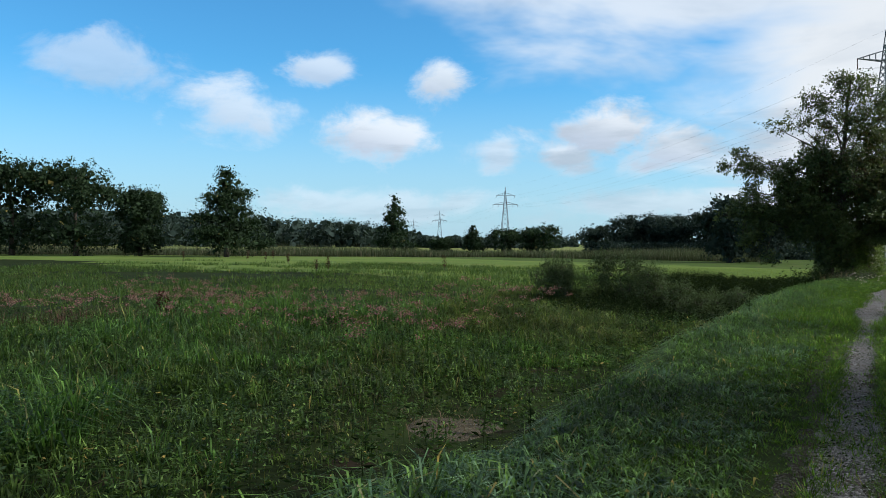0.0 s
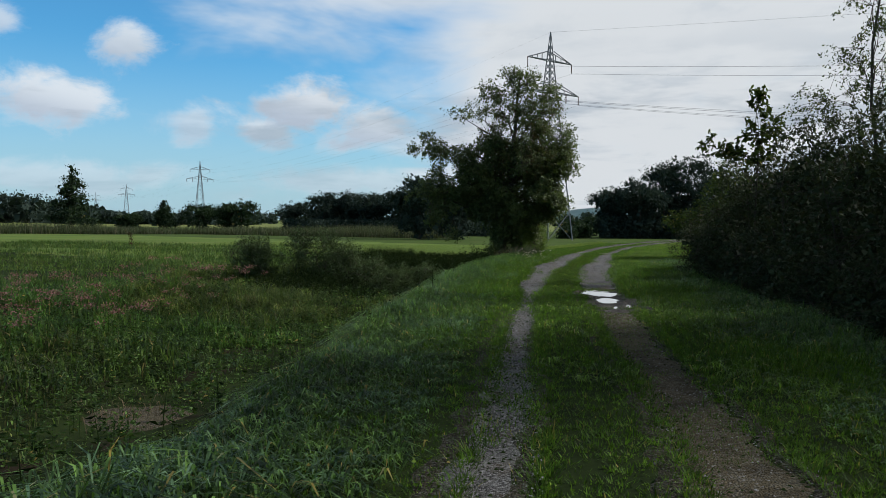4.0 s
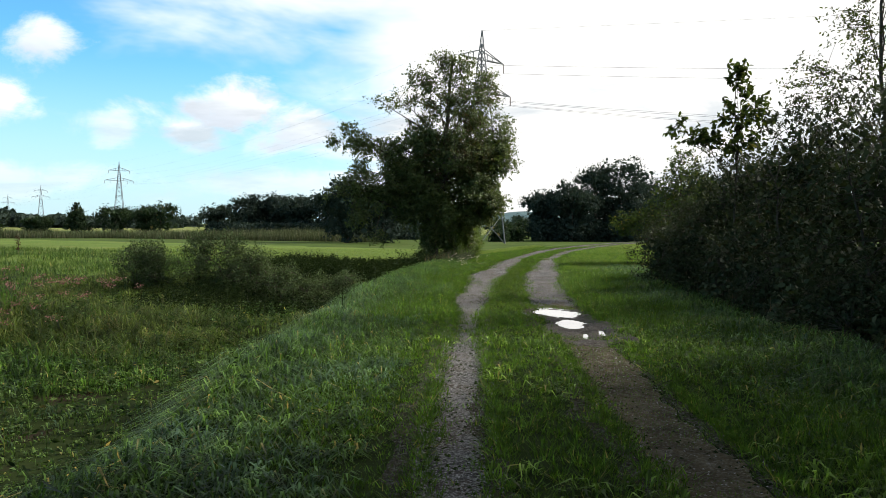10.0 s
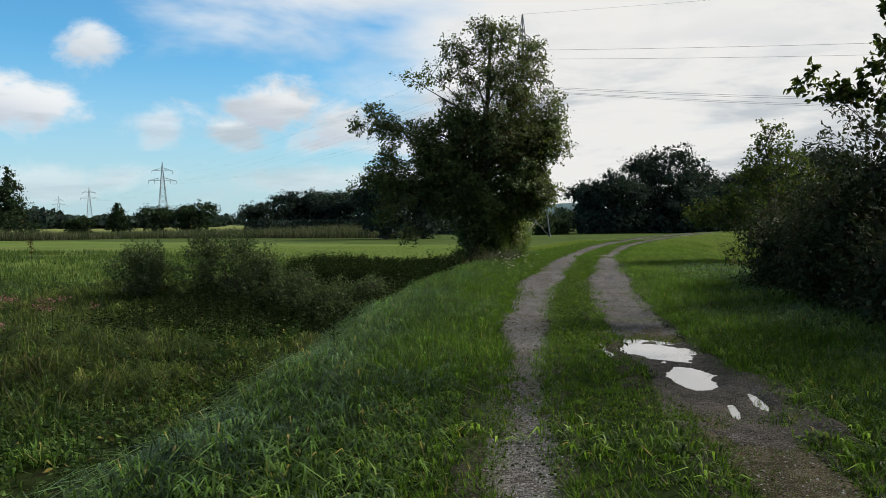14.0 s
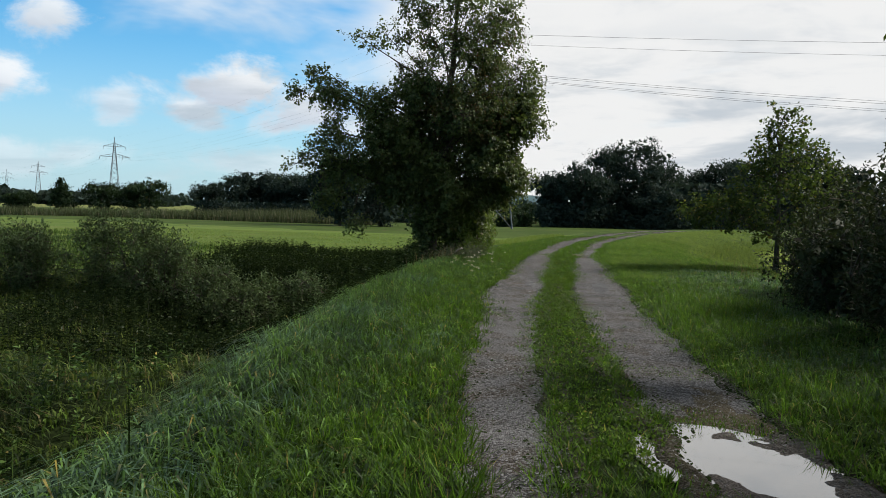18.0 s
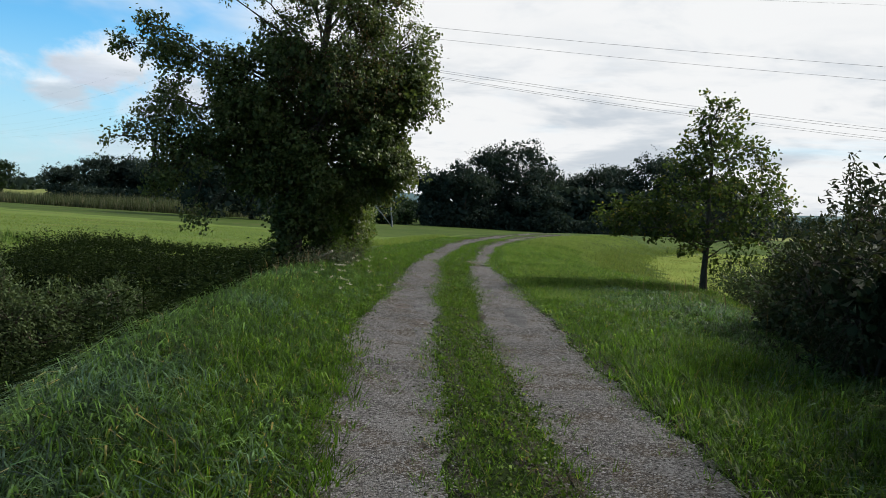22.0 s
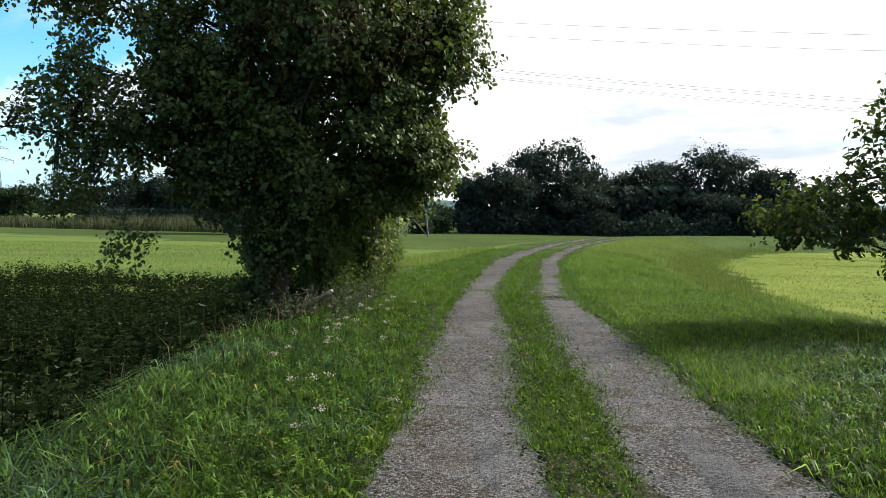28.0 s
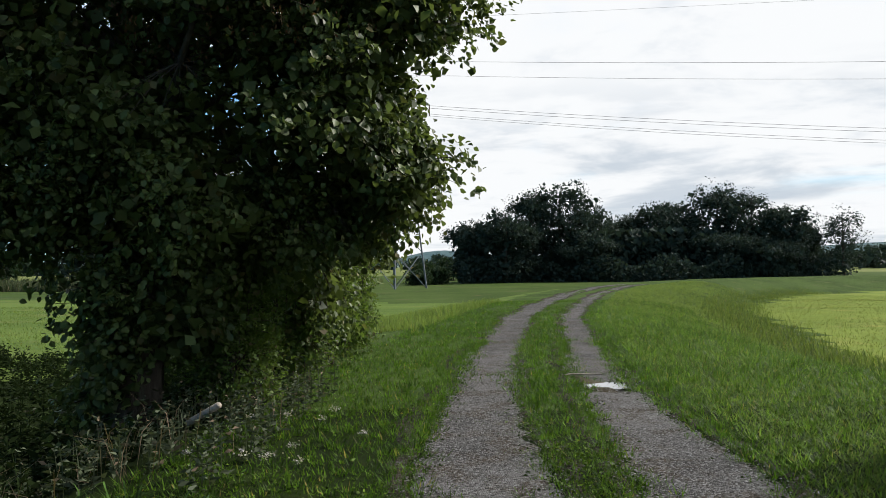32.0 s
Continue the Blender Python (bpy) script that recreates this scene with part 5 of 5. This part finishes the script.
def build_grass():
    # short turf between and beside the ruts
    x, y, s, d = on_dyke(270000, 1.5, 31, -2.6, 3.4)
    wet = np.ones(len(x), bool)
    for cx, cy, rx, ry in ((1.56, 18.83, 0.55, 0.75), (1.69, 17.1, 0.33, 0.85), (2.07, 16.15, 0.16, 0.55)):
        wet &= np.hypot((x - cx) / rx, (y - cy) / ry) > 1.0
    x, y, s, d = x[wet], y[wet], s[wet], d[wet]
    x, y, s, d = x[::15], y[::15], s[::15], d[::15]
    hh = (0.1 + 0.06 * soft((np.abs(d) - 1.2) / 1.2)) * (1 + 0.6 * lumps(x, y, 1.5)) * RNG.uniform(0.6, 1.4, len(x))
    hh *= 1 - 0.5 * soft((s - 14) / 5) * soft((0.75 - np.abs(d)) / 0.3)
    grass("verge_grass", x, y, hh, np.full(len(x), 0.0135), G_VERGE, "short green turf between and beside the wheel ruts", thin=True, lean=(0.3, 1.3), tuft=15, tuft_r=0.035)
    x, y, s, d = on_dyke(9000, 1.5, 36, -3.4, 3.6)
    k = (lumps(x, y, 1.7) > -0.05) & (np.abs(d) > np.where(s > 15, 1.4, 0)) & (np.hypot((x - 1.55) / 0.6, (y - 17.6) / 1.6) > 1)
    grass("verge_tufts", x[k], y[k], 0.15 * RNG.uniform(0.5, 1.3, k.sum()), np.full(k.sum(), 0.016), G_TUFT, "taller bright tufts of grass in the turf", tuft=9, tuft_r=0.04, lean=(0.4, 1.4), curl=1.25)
    # scattered grass growing in the muddy rut
    x, y, s, d = on_dyke(46000, 1.5, 22, 0.2, 1.5, False)
    k = (lumps(x, y, 2.4) > -0.1) & (np.hypot((x - 1.55) / 0.5, (y - 17.5) / 1.7) > 1)
    grass("rut_grass", x[k], y[k], 0.05 + 0.0 * x[k], np.full(k.sum(), 0.009), G_VERGE, "sparse trodden grass in the muddy wheel rut", thin=True)
    x, y, s, d = on_dyke(17000, 31, 66, -3.4, 5.0, bias=1.5)
    grass("verge_grass", x, y, 0.12 * (1 + 0.45 * lumps(x, y, 1.5)), np.full(len(x), 0.014), G_VERGE, "short green turf beside the farm track", thin=True, lean=(0.3, 1.2), tuft=12, tuft_r=0.05)
    # ragged edges of the ruts
    s = RNG.uniform(1.5, 48, 12000)
    right = RNG.integers(0, 2, 12000)
    (cl, wl), (cr, wr) = rut(s, 0), rut(s, 1)
    c, w = np.where(right == 1, cr, cl), np.where(right == 1, wr, wl)
    d = c + np.where(RNG.uniform(size=12000) < 0.5, -1, 1) * (w / 2 + RNG.normal(-0.05, 0.13, 12000) * (1 + lumps(s * 2.0, s * 0, 1.5)))
    x, y = along(s, d)
    k = np.hypot((x - 1.6) / 0.75, (y - 17.5) / 2.0) > 1
    grass("rut_edge_grass", x[k], y[k], 0.085 * RNG.uniform(0.4, 1.5, k.sum()), np.full(k.sum(), 0.011), G_VERGE, "ragged tufts along the edges of the wheel ruts", thin=True, lean=(0.4, 1.3), tuft=12, tuft_r=0.035)
    # weeds and crumbs of soil creeping in from the middle strip
    n = 2600
    s = RNG.uniform(15, 40, n)
    right = RNG.integers(0, 2, n)
    (cl, wl), (cr, wr) = rut(s, 0), rut(s, 1)
    d = np.where(right == 1, cr - wr / 2 + np.abs(RNG.normal(0, 0.16, n)), cl + wl / 2 - np.abs(RNG.normal(0, 0.2, n)))
    x, y = along(s, d)
    k = (lumps(x * 1.5, y, 1.6) > -0.15) & (np.hypot((x - 1.55) / 0.6, (y - 17.5) / 1.8) > 1)
    grass("rut_weeds", x[k], y[k], 0.05 * RNG.uniform(0.5, 1.5, k.sum()), np.full(k.sum(), 0.012), L_TURF, "low weeds creeping into the gravel of the ruts", thin=True, lean=(0.6, 1.6), tuft=10, tuft_r=0.03)
    # small round leaves among the turf
    x, y, s, d = on_dyke(52000, 1.5, 40, -3.2, 3.6)
    xm, ym, sm, dm = on_dyke(16000, 15, 40, -0.5, 0.5)
    x, y, s, d = np.r_[x, xm], np.r_[y, ym], np.r_[s, sm], np.r_[d, dm]
    k = (lumps(x + 3, y, 1.3) > -0.1) & (np.hypot((x - 1.6) / 0.7, (y - 17.3) / 2.2) > 1)
    x, y = x[k], y[k]
    n = len(x)
    c = np.stack([x, y, land(x, y, s[k], d[k]) + RNG.uniform(0.02, 0.09, n)], -1)
    v, g = leaves(c, RNG.normal(size=(n, 3)) * np.array([1, 1, 0.35]), RNG.uniform(0.012, 0.034, n), 0.8)
    link("turf_leaves", mesh_from("turf_leaves", v, g, [L_TURF]), label="clover and plantain leaves in the turf", category="herbs", kind="stuff")
    # long dewy grass on both shoulders
    x, y, s, d = on_dyke(9600, 2.0, 36, -4.7, -1.55, False)
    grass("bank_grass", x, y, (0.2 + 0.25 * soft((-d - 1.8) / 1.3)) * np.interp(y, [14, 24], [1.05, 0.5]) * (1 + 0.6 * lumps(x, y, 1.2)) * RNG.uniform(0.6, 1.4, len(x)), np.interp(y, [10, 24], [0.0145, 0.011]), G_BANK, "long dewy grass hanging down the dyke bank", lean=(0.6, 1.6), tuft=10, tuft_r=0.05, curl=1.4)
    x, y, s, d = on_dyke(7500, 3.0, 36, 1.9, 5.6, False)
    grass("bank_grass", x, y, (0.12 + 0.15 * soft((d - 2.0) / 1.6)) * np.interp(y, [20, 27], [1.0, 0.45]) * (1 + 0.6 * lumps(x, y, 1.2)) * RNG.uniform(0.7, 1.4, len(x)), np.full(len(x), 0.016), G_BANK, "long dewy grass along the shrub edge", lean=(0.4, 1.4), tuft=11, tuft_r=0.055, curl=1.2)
    x, y, s, d = on_dyke(90000, 33, 104, 1.6, 6.6, False, bias=1.6)
    grass("slope_grass", x, y, np.full(len(x), 0.12), np.interp(s, [33, 46, 70], [0.010, 0.016, 0.03]), G_MEADOW, "lush unmown grass on the sunny slope", s=s, d=d, thin=True, lean=(0.4, 1.4))
    x, y, s, d = on_dyke(9000, 33, 62, 1.5, 6.8, False, bias=1.5)
    grass("slope_grass", x, y, 0.13 * (1 + 0.6 * lumps(x, y, 1.4)) * RNG.uniform(0.6, 1.3, len(x)), np.interp(s, [33, 60], [0.011, 0.018]), G_TUFT, "bright tufts on the sunny slope", thin=True, lean=(0.4, 1.4), tuft=10, tuft_r=0.06)
    x, y, s, d = on_dyke(15000, 51, 66, -9, -3.0, False)
    grass("slope_grass", x, y, np.full(len(x), 0.28), np.full(len(x), 0.024), G_MEADOW, "unmown grass round the foot of the tree", s=s, d=d, thin=True)
    # darker unmown strip along the foot of the slope
    x, y, s, d = on_dyke(20000, 44, 118, 6.2, 9.0, False, bias=1.3)
    d = d + RNG.normal(0, 0.5, len(d))
    x, y = along(s, d)
    grass("ditch_grass", x, y, 0.26 + 0.0 * x, np.full(len(x), 0.035), G_STRIP, "darker uncut grass strip along the foot of the slope", s=s, d=d, thin=True)
    x, y, s, d = on_dyke(60000, 40, 112, 9.2, 28, False, bias=1.4)
    d = d + RNG.normal(0, 0.5, len(d))
    x, y = along(s, d)
    k = s - 1.2 * (d - 9) > 36
    grass("hay_stubble", x[k], y[k], np.full(k.sum(), 0.09), np.full(k.sum(), 0.045), G_HAY, "pale mown grass in the bend of the dyke", thin=True, lean=(0.3, 1.0))
    # marsh
    x, y = RNG.uniform(-25, -4.0, 6000), RNG.uniform(2.0, 24.0, 6000)
    s, d = locate(x, y)
    k = (d < -4.2) & (np.hypot(x + 5.9, (y - 11.4) * 0.8) > 1.0)
    x, y = x[k], y[k]
    low = np.exp(-(((x + 5.9) / 1.7) ** 2 + ((y - 12.2) / 2.6) ** 2) ** 2)
    side = 0.4 + 0.6 * soft((locate(x, y)[1] * -1 - 6.2) / 2.5)
    grass("marsh_grass", x, y, 0.48 * side * (1 - 0.7 * low) * (1 + 0.8 * lumps(x, y, 1.2)), np.full(len(x), 0.027), G_MARSH, "tall tangled marsh grass", lean=(0.2, 1.2), tuft=12, tuft_r=0.1, curl=1.2)
    x, y = RNG.uniform(-24, -4.2, 5200), RNG.uniform(2.5, 22.0, 5200)
    s, d = locate(x, y)
    k = (d < -4.1) & (np.hypot(x + 5.9, (y - 11.4) * 0.8) > 0.9) & (lumps(x * 1.3, y, 0.9) > 0.02) & (np.hypot((x + 5.9) / 1.8, (y - 12.2) / 2.8) > 1)
    x, y = x[k], y[k]
    grass("lime_grass", x, y, (0.25 + 0.37 * soft((locate(x, y)[1] * -1 - 6.2) / 2.5)) * (1 + 0.9 * lumps(x, y, 1.6)) * RNG.uniform(0.7, 1.2, len(x)), np.full(len(x), 0.025), G_LIME, "bright green tussocks standing out of the marsh", lean=(0.2, 1.2), tuft=20, tuft_r=0.09, curl=1.3)
    x, y = RNG.uniform(-24, -9.5, 2200), RNG.uniform(14, 24, 2200)
    k = lumps(x + 4, y * 1.6, 0.6) > 0.1
    x, y = x[k], y[k]
    grass("brown_growth", x, y, 0.6 * RNG.uniform(0.7, 1.2, len(x)), np.full(len(x), 0.02), G_BROWN, "reddish brown faded herbs in the marsh", lean=(0.1, 0.9), tuft=12, tuft_r=0.16)
    x, y = RNG.uniform(-17, -4.0, 3400), RNG.uniform(18.5, 40, 3400)
    s, d = locate(x, y)
    k = d < -4.2
    x, y = x[k], y[k]
    grass("marsh_sedge", x, y, 0.5 * (1 + 0.5 * np.exp(-(((x + 10) / 3.5) ** 2 + ((y - 22) / 3.0) ** 2))) * (1 + 0.6 * lumps(x, y, 0.6)), np.full(len(x), 0.024), G_SEDGE, "brownish sedge and drooping marsh grass", lean=(0.3, 1.1), tuft=12, tuft_r=0.18)
    # drooping tussocks on the mound
    x, y = -10.3 + RNG.normal(0, 2.2, 420), 21.6 + RNG.normal(0, 1.7, 420)
    k = locate(x, y)[1] < -6.6
    x, y = x[k], y[k]
    grass("sedge_tussocks", x, y, 0.75 * RNG.uniform(0.6, 1.2, len(x)), np.full(len(x), 0.013), G_SEDGE, "drooping sedge tussocks on a mound in the marsh", lean=(0.6, 1.6), tuft=60, tuft_r=0.13, curl=1.5)
    x, y = clumped(90000, -75, -13, 20, 75, 14, 0.5)
    k = (lumps(x, y * 2.2, 0.5) > -0.05) | (y < 33)
    x, y = x[k], y[k]
    grass("rough_grass", x, y, 0.42 + 0.0 * x, np.full(len(x), 0.045), G_MARSH, "rough tufts standing in the meadow", lean=(0.2, 0.8), thin=True)
    x, y = RNG.uniform(-34, 0, 60000), 38 + 50 * RNG.uniform(0, 1, 60000) ** 1.4
    s, d = locate(x, y)
    k = (d < -4) & ((y > 51.5) | (x < -11.5))
    x, y = x[k], y[k]
    grass("meadow_grass", x, y, 0.11 + 0.0 * x, np.full(len(x), 0.035), G_MEADOW, "short mown meadow grass", lean=(0.2, 0.9), thin=True)
    # reed band across the meadow
    n = 44000
    x = RNG.uniform(-150, -14, n)
    y = np.interp(x, [-150, -90, -60, -17, 35], [70, 106, 133, 128, 150]) + RNG.uniform(0, 1, n) ** 1.5 * 30
    s, d = locate(x, y)
    k = d < -6
    x, y = x[k], y[k]
    grass("reed_band", x, y, 1.5 * (1 + 0.5 * lumps(x, y, 0.35)), np.full(len(x), 0.085), G_REED, "brownish band of reeds and tall herbs across the meadow", lean=(0.05, 0.5), thin=True)


def herbs(name, x, y, h, leaf, per, mat, label, width=0.35, tip=None, tip_mat=None, tip_n=14, tip_r=0.06):
    """Upright herbs: thin stems set with leaves, with a flower head on top where given."""
    z = land(x, y)
    n = len(x)
    top = np.stack([x + RNG.normal(0, 0.06, n), y + RNG.normal(0, 0.06, n), z + h], -1)
    base = np.stack([x, y, z - 0.02], -1)
    f = RNG.uniform(0.2, 1.0, (n, per))
    c = (base[:, None] + (top - base)[:, None] * f[..., None]).reshape(-1, 3)
    a = RNG.uniform(0, 6.28, n * per)
    way = np.stack([np.cos(a), np.sin(a), RNG.uniform(-0.3, 0.7, n * per)], -1)
    size = leaf * RNG.uniform(0.6, 1.2, n * per) * (1.25 - 0.6 * f.ravel())
    L = leaves(c + unit(way) * size[:, None] * 0.5, way, size, width)
    S = blades(base, h, np.full(n, 0.012), RNG.uniform(0, 6.28, n), RNG.uniform(0, 0.15, n))
    v, g = join([L, S])
    link(name, mesh_from(name, v, g, [mat]), label=label, category="herbs", kind="stuff")
    if tip_mat:
        c = np.repeat(top, tip_n, 0) + RNG.normal(0, tip_r, (n * tip_n, 3)) * np.array([1, 1, 0.5])
        v, g = leaves(c, RNG.normal(size=(n * tip_n, 3)) * np.array([1, 1, 0.4]), np.full(n * tip_n, tip), 0.8)
        link(name + "_flowers", mesh_from(name + "_flowers", v, g, [tip_mat]), label="flower heads of " + label, category="flowers", kind="stuff")


def build_herbs():
    def spread(n, x0, x1, y0, y1, dmax=-4.8):
        x, y = RNG.uniform(x0, x1, n), RNG.uniform(y0, y1, n)
        s, d = locate(x, y)
        k = (d < dmax) & (np.hypot(x + 5.9, (y - 11.4) * 0.8) > 0.7)
        return x[k], y[k]
    x, y = spread(2900, -20, -4.5, 5, 26)
    herbs("marsh_herbs", x, y, 0.55 * RNG.uniform(0.5, 1.2, len(x)), 0.11, 12, L_MARSH, "leafy green herbs growing through the marsh grass")
    x, y = spread(420, -26, -8, 13, 24)
    herbs("agrimony", x, y, 1.0 * RNG.uniform(0.8, 1.15, len(x)), 0.10, 14, L_MARSH, "tall herbs with dusty pink flowers", tip=0.042, tip_mat=P_PINK, tip_n=26, tip_r=0.07)
    # dark ditch herbs; their leaf colour carries some of the tree's shade
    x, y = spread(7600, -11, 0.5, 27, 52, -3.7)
    herbs("shade_dark_herbs", x, y, 0.55 * (1 - 0.6 * np.exp(-(np.hypot(x + 1.9, y - 38.5) / 2.2) ** 2)) * (1 + 0.7 * lumps(x, y, 1.4)) * RNG.uniform(0.4, 1.4, len(x)), 0.13, 12, L_NETTLE, "dark nettles and willowherb with the ditch's shade put into their leaf colour")
    x, y, s, d = on_dyke(260, 36.5, 41.5, -4.4, -2.6, False)
    herbs("tree_foot_herbs", x, y, 0.42 * RNG.uniform(0.4, 1.3, len(x)), 0.085, 14, L_DUSTY, "dusty nettles round the foot of the tree")
    x, y, s, d = on_dyke(520, 27.5, 34.0, -3.0, -1.45, False)
    herbs("clover", x, y, 0.17 * RNG.uniform(0.6, 1.2, len(x)), 0.055, 12, L_WEED, "bright green broad-leaved herbs on the verge", width=0.3)
    x, y, s, d = on_dyke(16, 2, 20, -4.6, -3.0, False)
    herbs("bank_weeds", x, y, 0.6 * RNG.uniform(0.7, 1.3, len(x)), 0.09, 10, L_NETTLE, "single dark weeds standing in the bank grass")
    # yarrow along the verge
    for cx, cy, n in ((-0.1, 34.7, 7), (0.3, 36.6, 7), (-0.4, 33.2, 4), (0.1, 31.4, 4), (0.5, 38.5, 5), (-0.3, 35.8, 5)):
        x, y = cx + RNG.normal(0, 0.3, n), cy + RNG.normal(0, 0.5, n)
        herbs("yarrow", x, y, 0.22 * RNG.uniform(0.8, 1.3, n), 0.05, 8, L_WEED, "white yarrow flowering in the verge", tip=0.018, tip_mat=P_WHITE, tip_n=30, tip_r=0.024)
    # dry stalks along the thicket edge
    x, y, s, d = on_dyke(260, 4, 36, 4.0, 5.2, False)
    xb, yb, s, d = on_dyke(70, 31, 38, -3.9, -3.0, False)
    x, y = np.r_[x, xb], np.r_[y, yb]
    z = land(x, y)
    v, g = blades(np.stack([x, y, z], -1), RNG.uniform(0.4, 0.8, len(x)), np.full(len(x), 0.008), RNG.uniform(0, 6.28, len(x)), RNG.uniform(0.2, 0.9, len(x)))
    link("dry_stalks", mesh_from("dry_stalks", v, g, [G_STALK]), label="pale dry stalks along the thicket and the bank edge", category="grass", kind="stuff")
    # dead stalks on the bare mud
    x, y = -5.9 + RNG.normal(0, 0.5, 120), 11.4 + RNG.normal(0, 0.6, 120)
    v, g = blades(np.stack([x, y, land(x, y) + 0.03], -1), RNG.uniform(0.1, 0.35, 120), np.full(120, 0.012), RNG.uniform(0, 6.28, 120), RNG.uniform(0.5, 1.4, 120))
    link("dead_stalks", mesh_from("dead_stalks", v, g, [G_STALK]), label="dead stalks lying on the bare mud", category="grass", kind="stuff")
    # dock plants with dark seed heads
    for x, y, h in ((-37.8, 50.7, 1.3), (-38.6, 50.2, 1.1), (-30.5, 56.7, 1.3), (-63.8, 70.0, 1.4), (-62.0, 71.0, 1.2), (-18.4, 16.5, 1.0), (-70, 66, 1.2), (-66, 77, 1.3), (-52, 63, 1.1)):
        z0 = float(land(np.array([x]), np.array([y]))[0]) - 0.02
        root = new("dock_plant")
        root.location = (x, y, z0)
        tagged(root, "dried dark brown dock plant standing in the meadow", "weed", "dock plants in the meadow")
        v, g = tube(bend((0, 0, 0), (0.05, 0.02, h), (0.02, 0, 0), 5), np.linspace(0.02, 0.01, 5), 5)
        link("stem", mesh_from("stem", v, g, [M_BARK]), root)
        c = np.stack([RNG.normal(0, 0.09, 160), RNG.normal(0, 0.09, 160), h * RNG.uniform(0.35, 1.05, 160)], -1)
        v, g = leaves(c, RNG.normal(size=(160, 3)), RNG.uniform(0.05, 0.11, 160), 0.7)
        link("seed_head", mesh_from("seed_head", v, g, [P_RUST]), root, kind="stuff")


def pebbles(name, x, y, r, mat, label, lift=0.0):
    """Stones as squashed, crooked octahedra."""
    n = len(x)
    z = land(x, y) + lift
    o = np.array([(1, 0, 0), (0, 1, 0), (-1, 0, 0), (0, -1, 0), (0, 0, 1), (0, 0, -1)], float)
    v = o[None] * (r[:, None, None] * RNG.uniform(0.6, 1.3, (n, 6, 1))) * np.array([1, 1, 0.6])
    a = RNG.uniform(0, 6.28, n)
    ca, sa = np.cos(a)[:, None], np.sin(a)[:, None]
    v = np.stack([v[..., 0] * ca - v[..., 1] * sa + x[:, None], v[..., 0] * sa + v[..., 1] * ca + y[:, None], v[..., 2] + z[:, None]], -1).reshape(-1, 3)
    f = np.array([(0, 1, 4), (1, 2, 4), (2, 3, 4), (3, 0, 4)])
    q = (np.arange(n)[:, None, None] * 6 + f[None]).reshape(-1, 3)
    link(name, mesh_from(name, v, [q], [mat]), label=label, category="gravel", kind="stuff")


def build_gravel():
    S, D = [], []
    for right in (0, 1):
        n = 19000
        s = RNG.uniform(2, 46, n)
        c, w = rut(s, right)
        d = c + (RNG.uniform(-0.55, 0.55, n)) * w
        k = RNG.uniform(0, 1, n) < np.where(s < 20, 0.3 if right else 0.8, 1.0)
        S.append(s[k]), D.append(d[k])
    s, d = np.concatenate(S), np.concatenate(D)
    x, y = along(s, d)
    n = 9000
    s = RNG.uniform(3, 44, n)
    right = RNG.integers(0, 2, n)
    (cl, wl), (cr, wr) = rut(s, 0), rut(s, 1)
    c, w = np.where(right == 1, cr, cl), np.where(right == 1, wr, wl)
    d = c + np.where(RNG.uniform(size=n) < 0.5, -1, 1) * (w / 2 - np.abs(RNG.normal(0, 0.15, n)))
    xe, ye = along(s, d)
    pebbles("soil_crumbs", xe, ye, RNG.uniform(0.008, 0.026, n), M_TURF, "dark crumbs of soil along the edges of the ruts", 0.006)
    pebbles("gravel", x, y, RNG.uniform(0.005, 0.013, len(x)) * RNG.uniform(0.6, 1.1, len(x)), M_STONES, "loose grey gravel in the wheel ruts", 0.009)


def build_small():
    # cut log end under the tree, stick on the track
    z = float(land(np.array([-0.45]), np.array([38.7]))[0])
    v, g = tube([(-0.75, 38.9, z + 0.12), (-0.42, 38.65, z + 0.32)], [0.032, 0.03], 10)
    cap = np.array([[10 + k for k in range(10)]])
    link("cut_branch", mesh_from("cut_branch", v, g + [cap], [M_PALEWOOD], smooth=False), label="pale cut branch end under the tree", category="branch")
    v, g = tube([(3.5, 42.35, 0.0), (3.7, 42.43, 0.012), (3.95, 42.38, 0.01), (4.15, 42.45, 0.0)], [0.012, 0.016, 0.013, 0.006], 7)
    link("stick", mesh_from("stick", v, g, [M_PALEWOOD], smooth=True), label="pale fallen stick lying across the wheel rut", category="stick")
    for x, y, r in ((1.66, 34.6, 0.025), (2.95, 34.2, 0.025), (1.0, 29.0, 0.03), (1.9, 31.2, 0.03), (0.9, 27.4, 0.03)):
        bm = bmesh.new()
        bmesh.ops.create_icosphere(bm, subdivisions=2, radius=r)
        for q in bm.verts:
            q.co *= 1 + 0.2 * noise.noise(q.co * 30)
            q.co.z *= 0.5
        me = bpy.data.meshes.new("stone")
        bm.to_mesh(me)
        bm.free()
        me.materials.append(M_STONES)
        ob = link("stone", me, label="pale flat stone lying in the gravel", category="stone", group="stones on the track")
        ob.location = (x, y, float(land(np.array([x]), np.array([y]))[0]) + 0.012)


build_grass()
build_herbs()
build_gravel()
build_small()
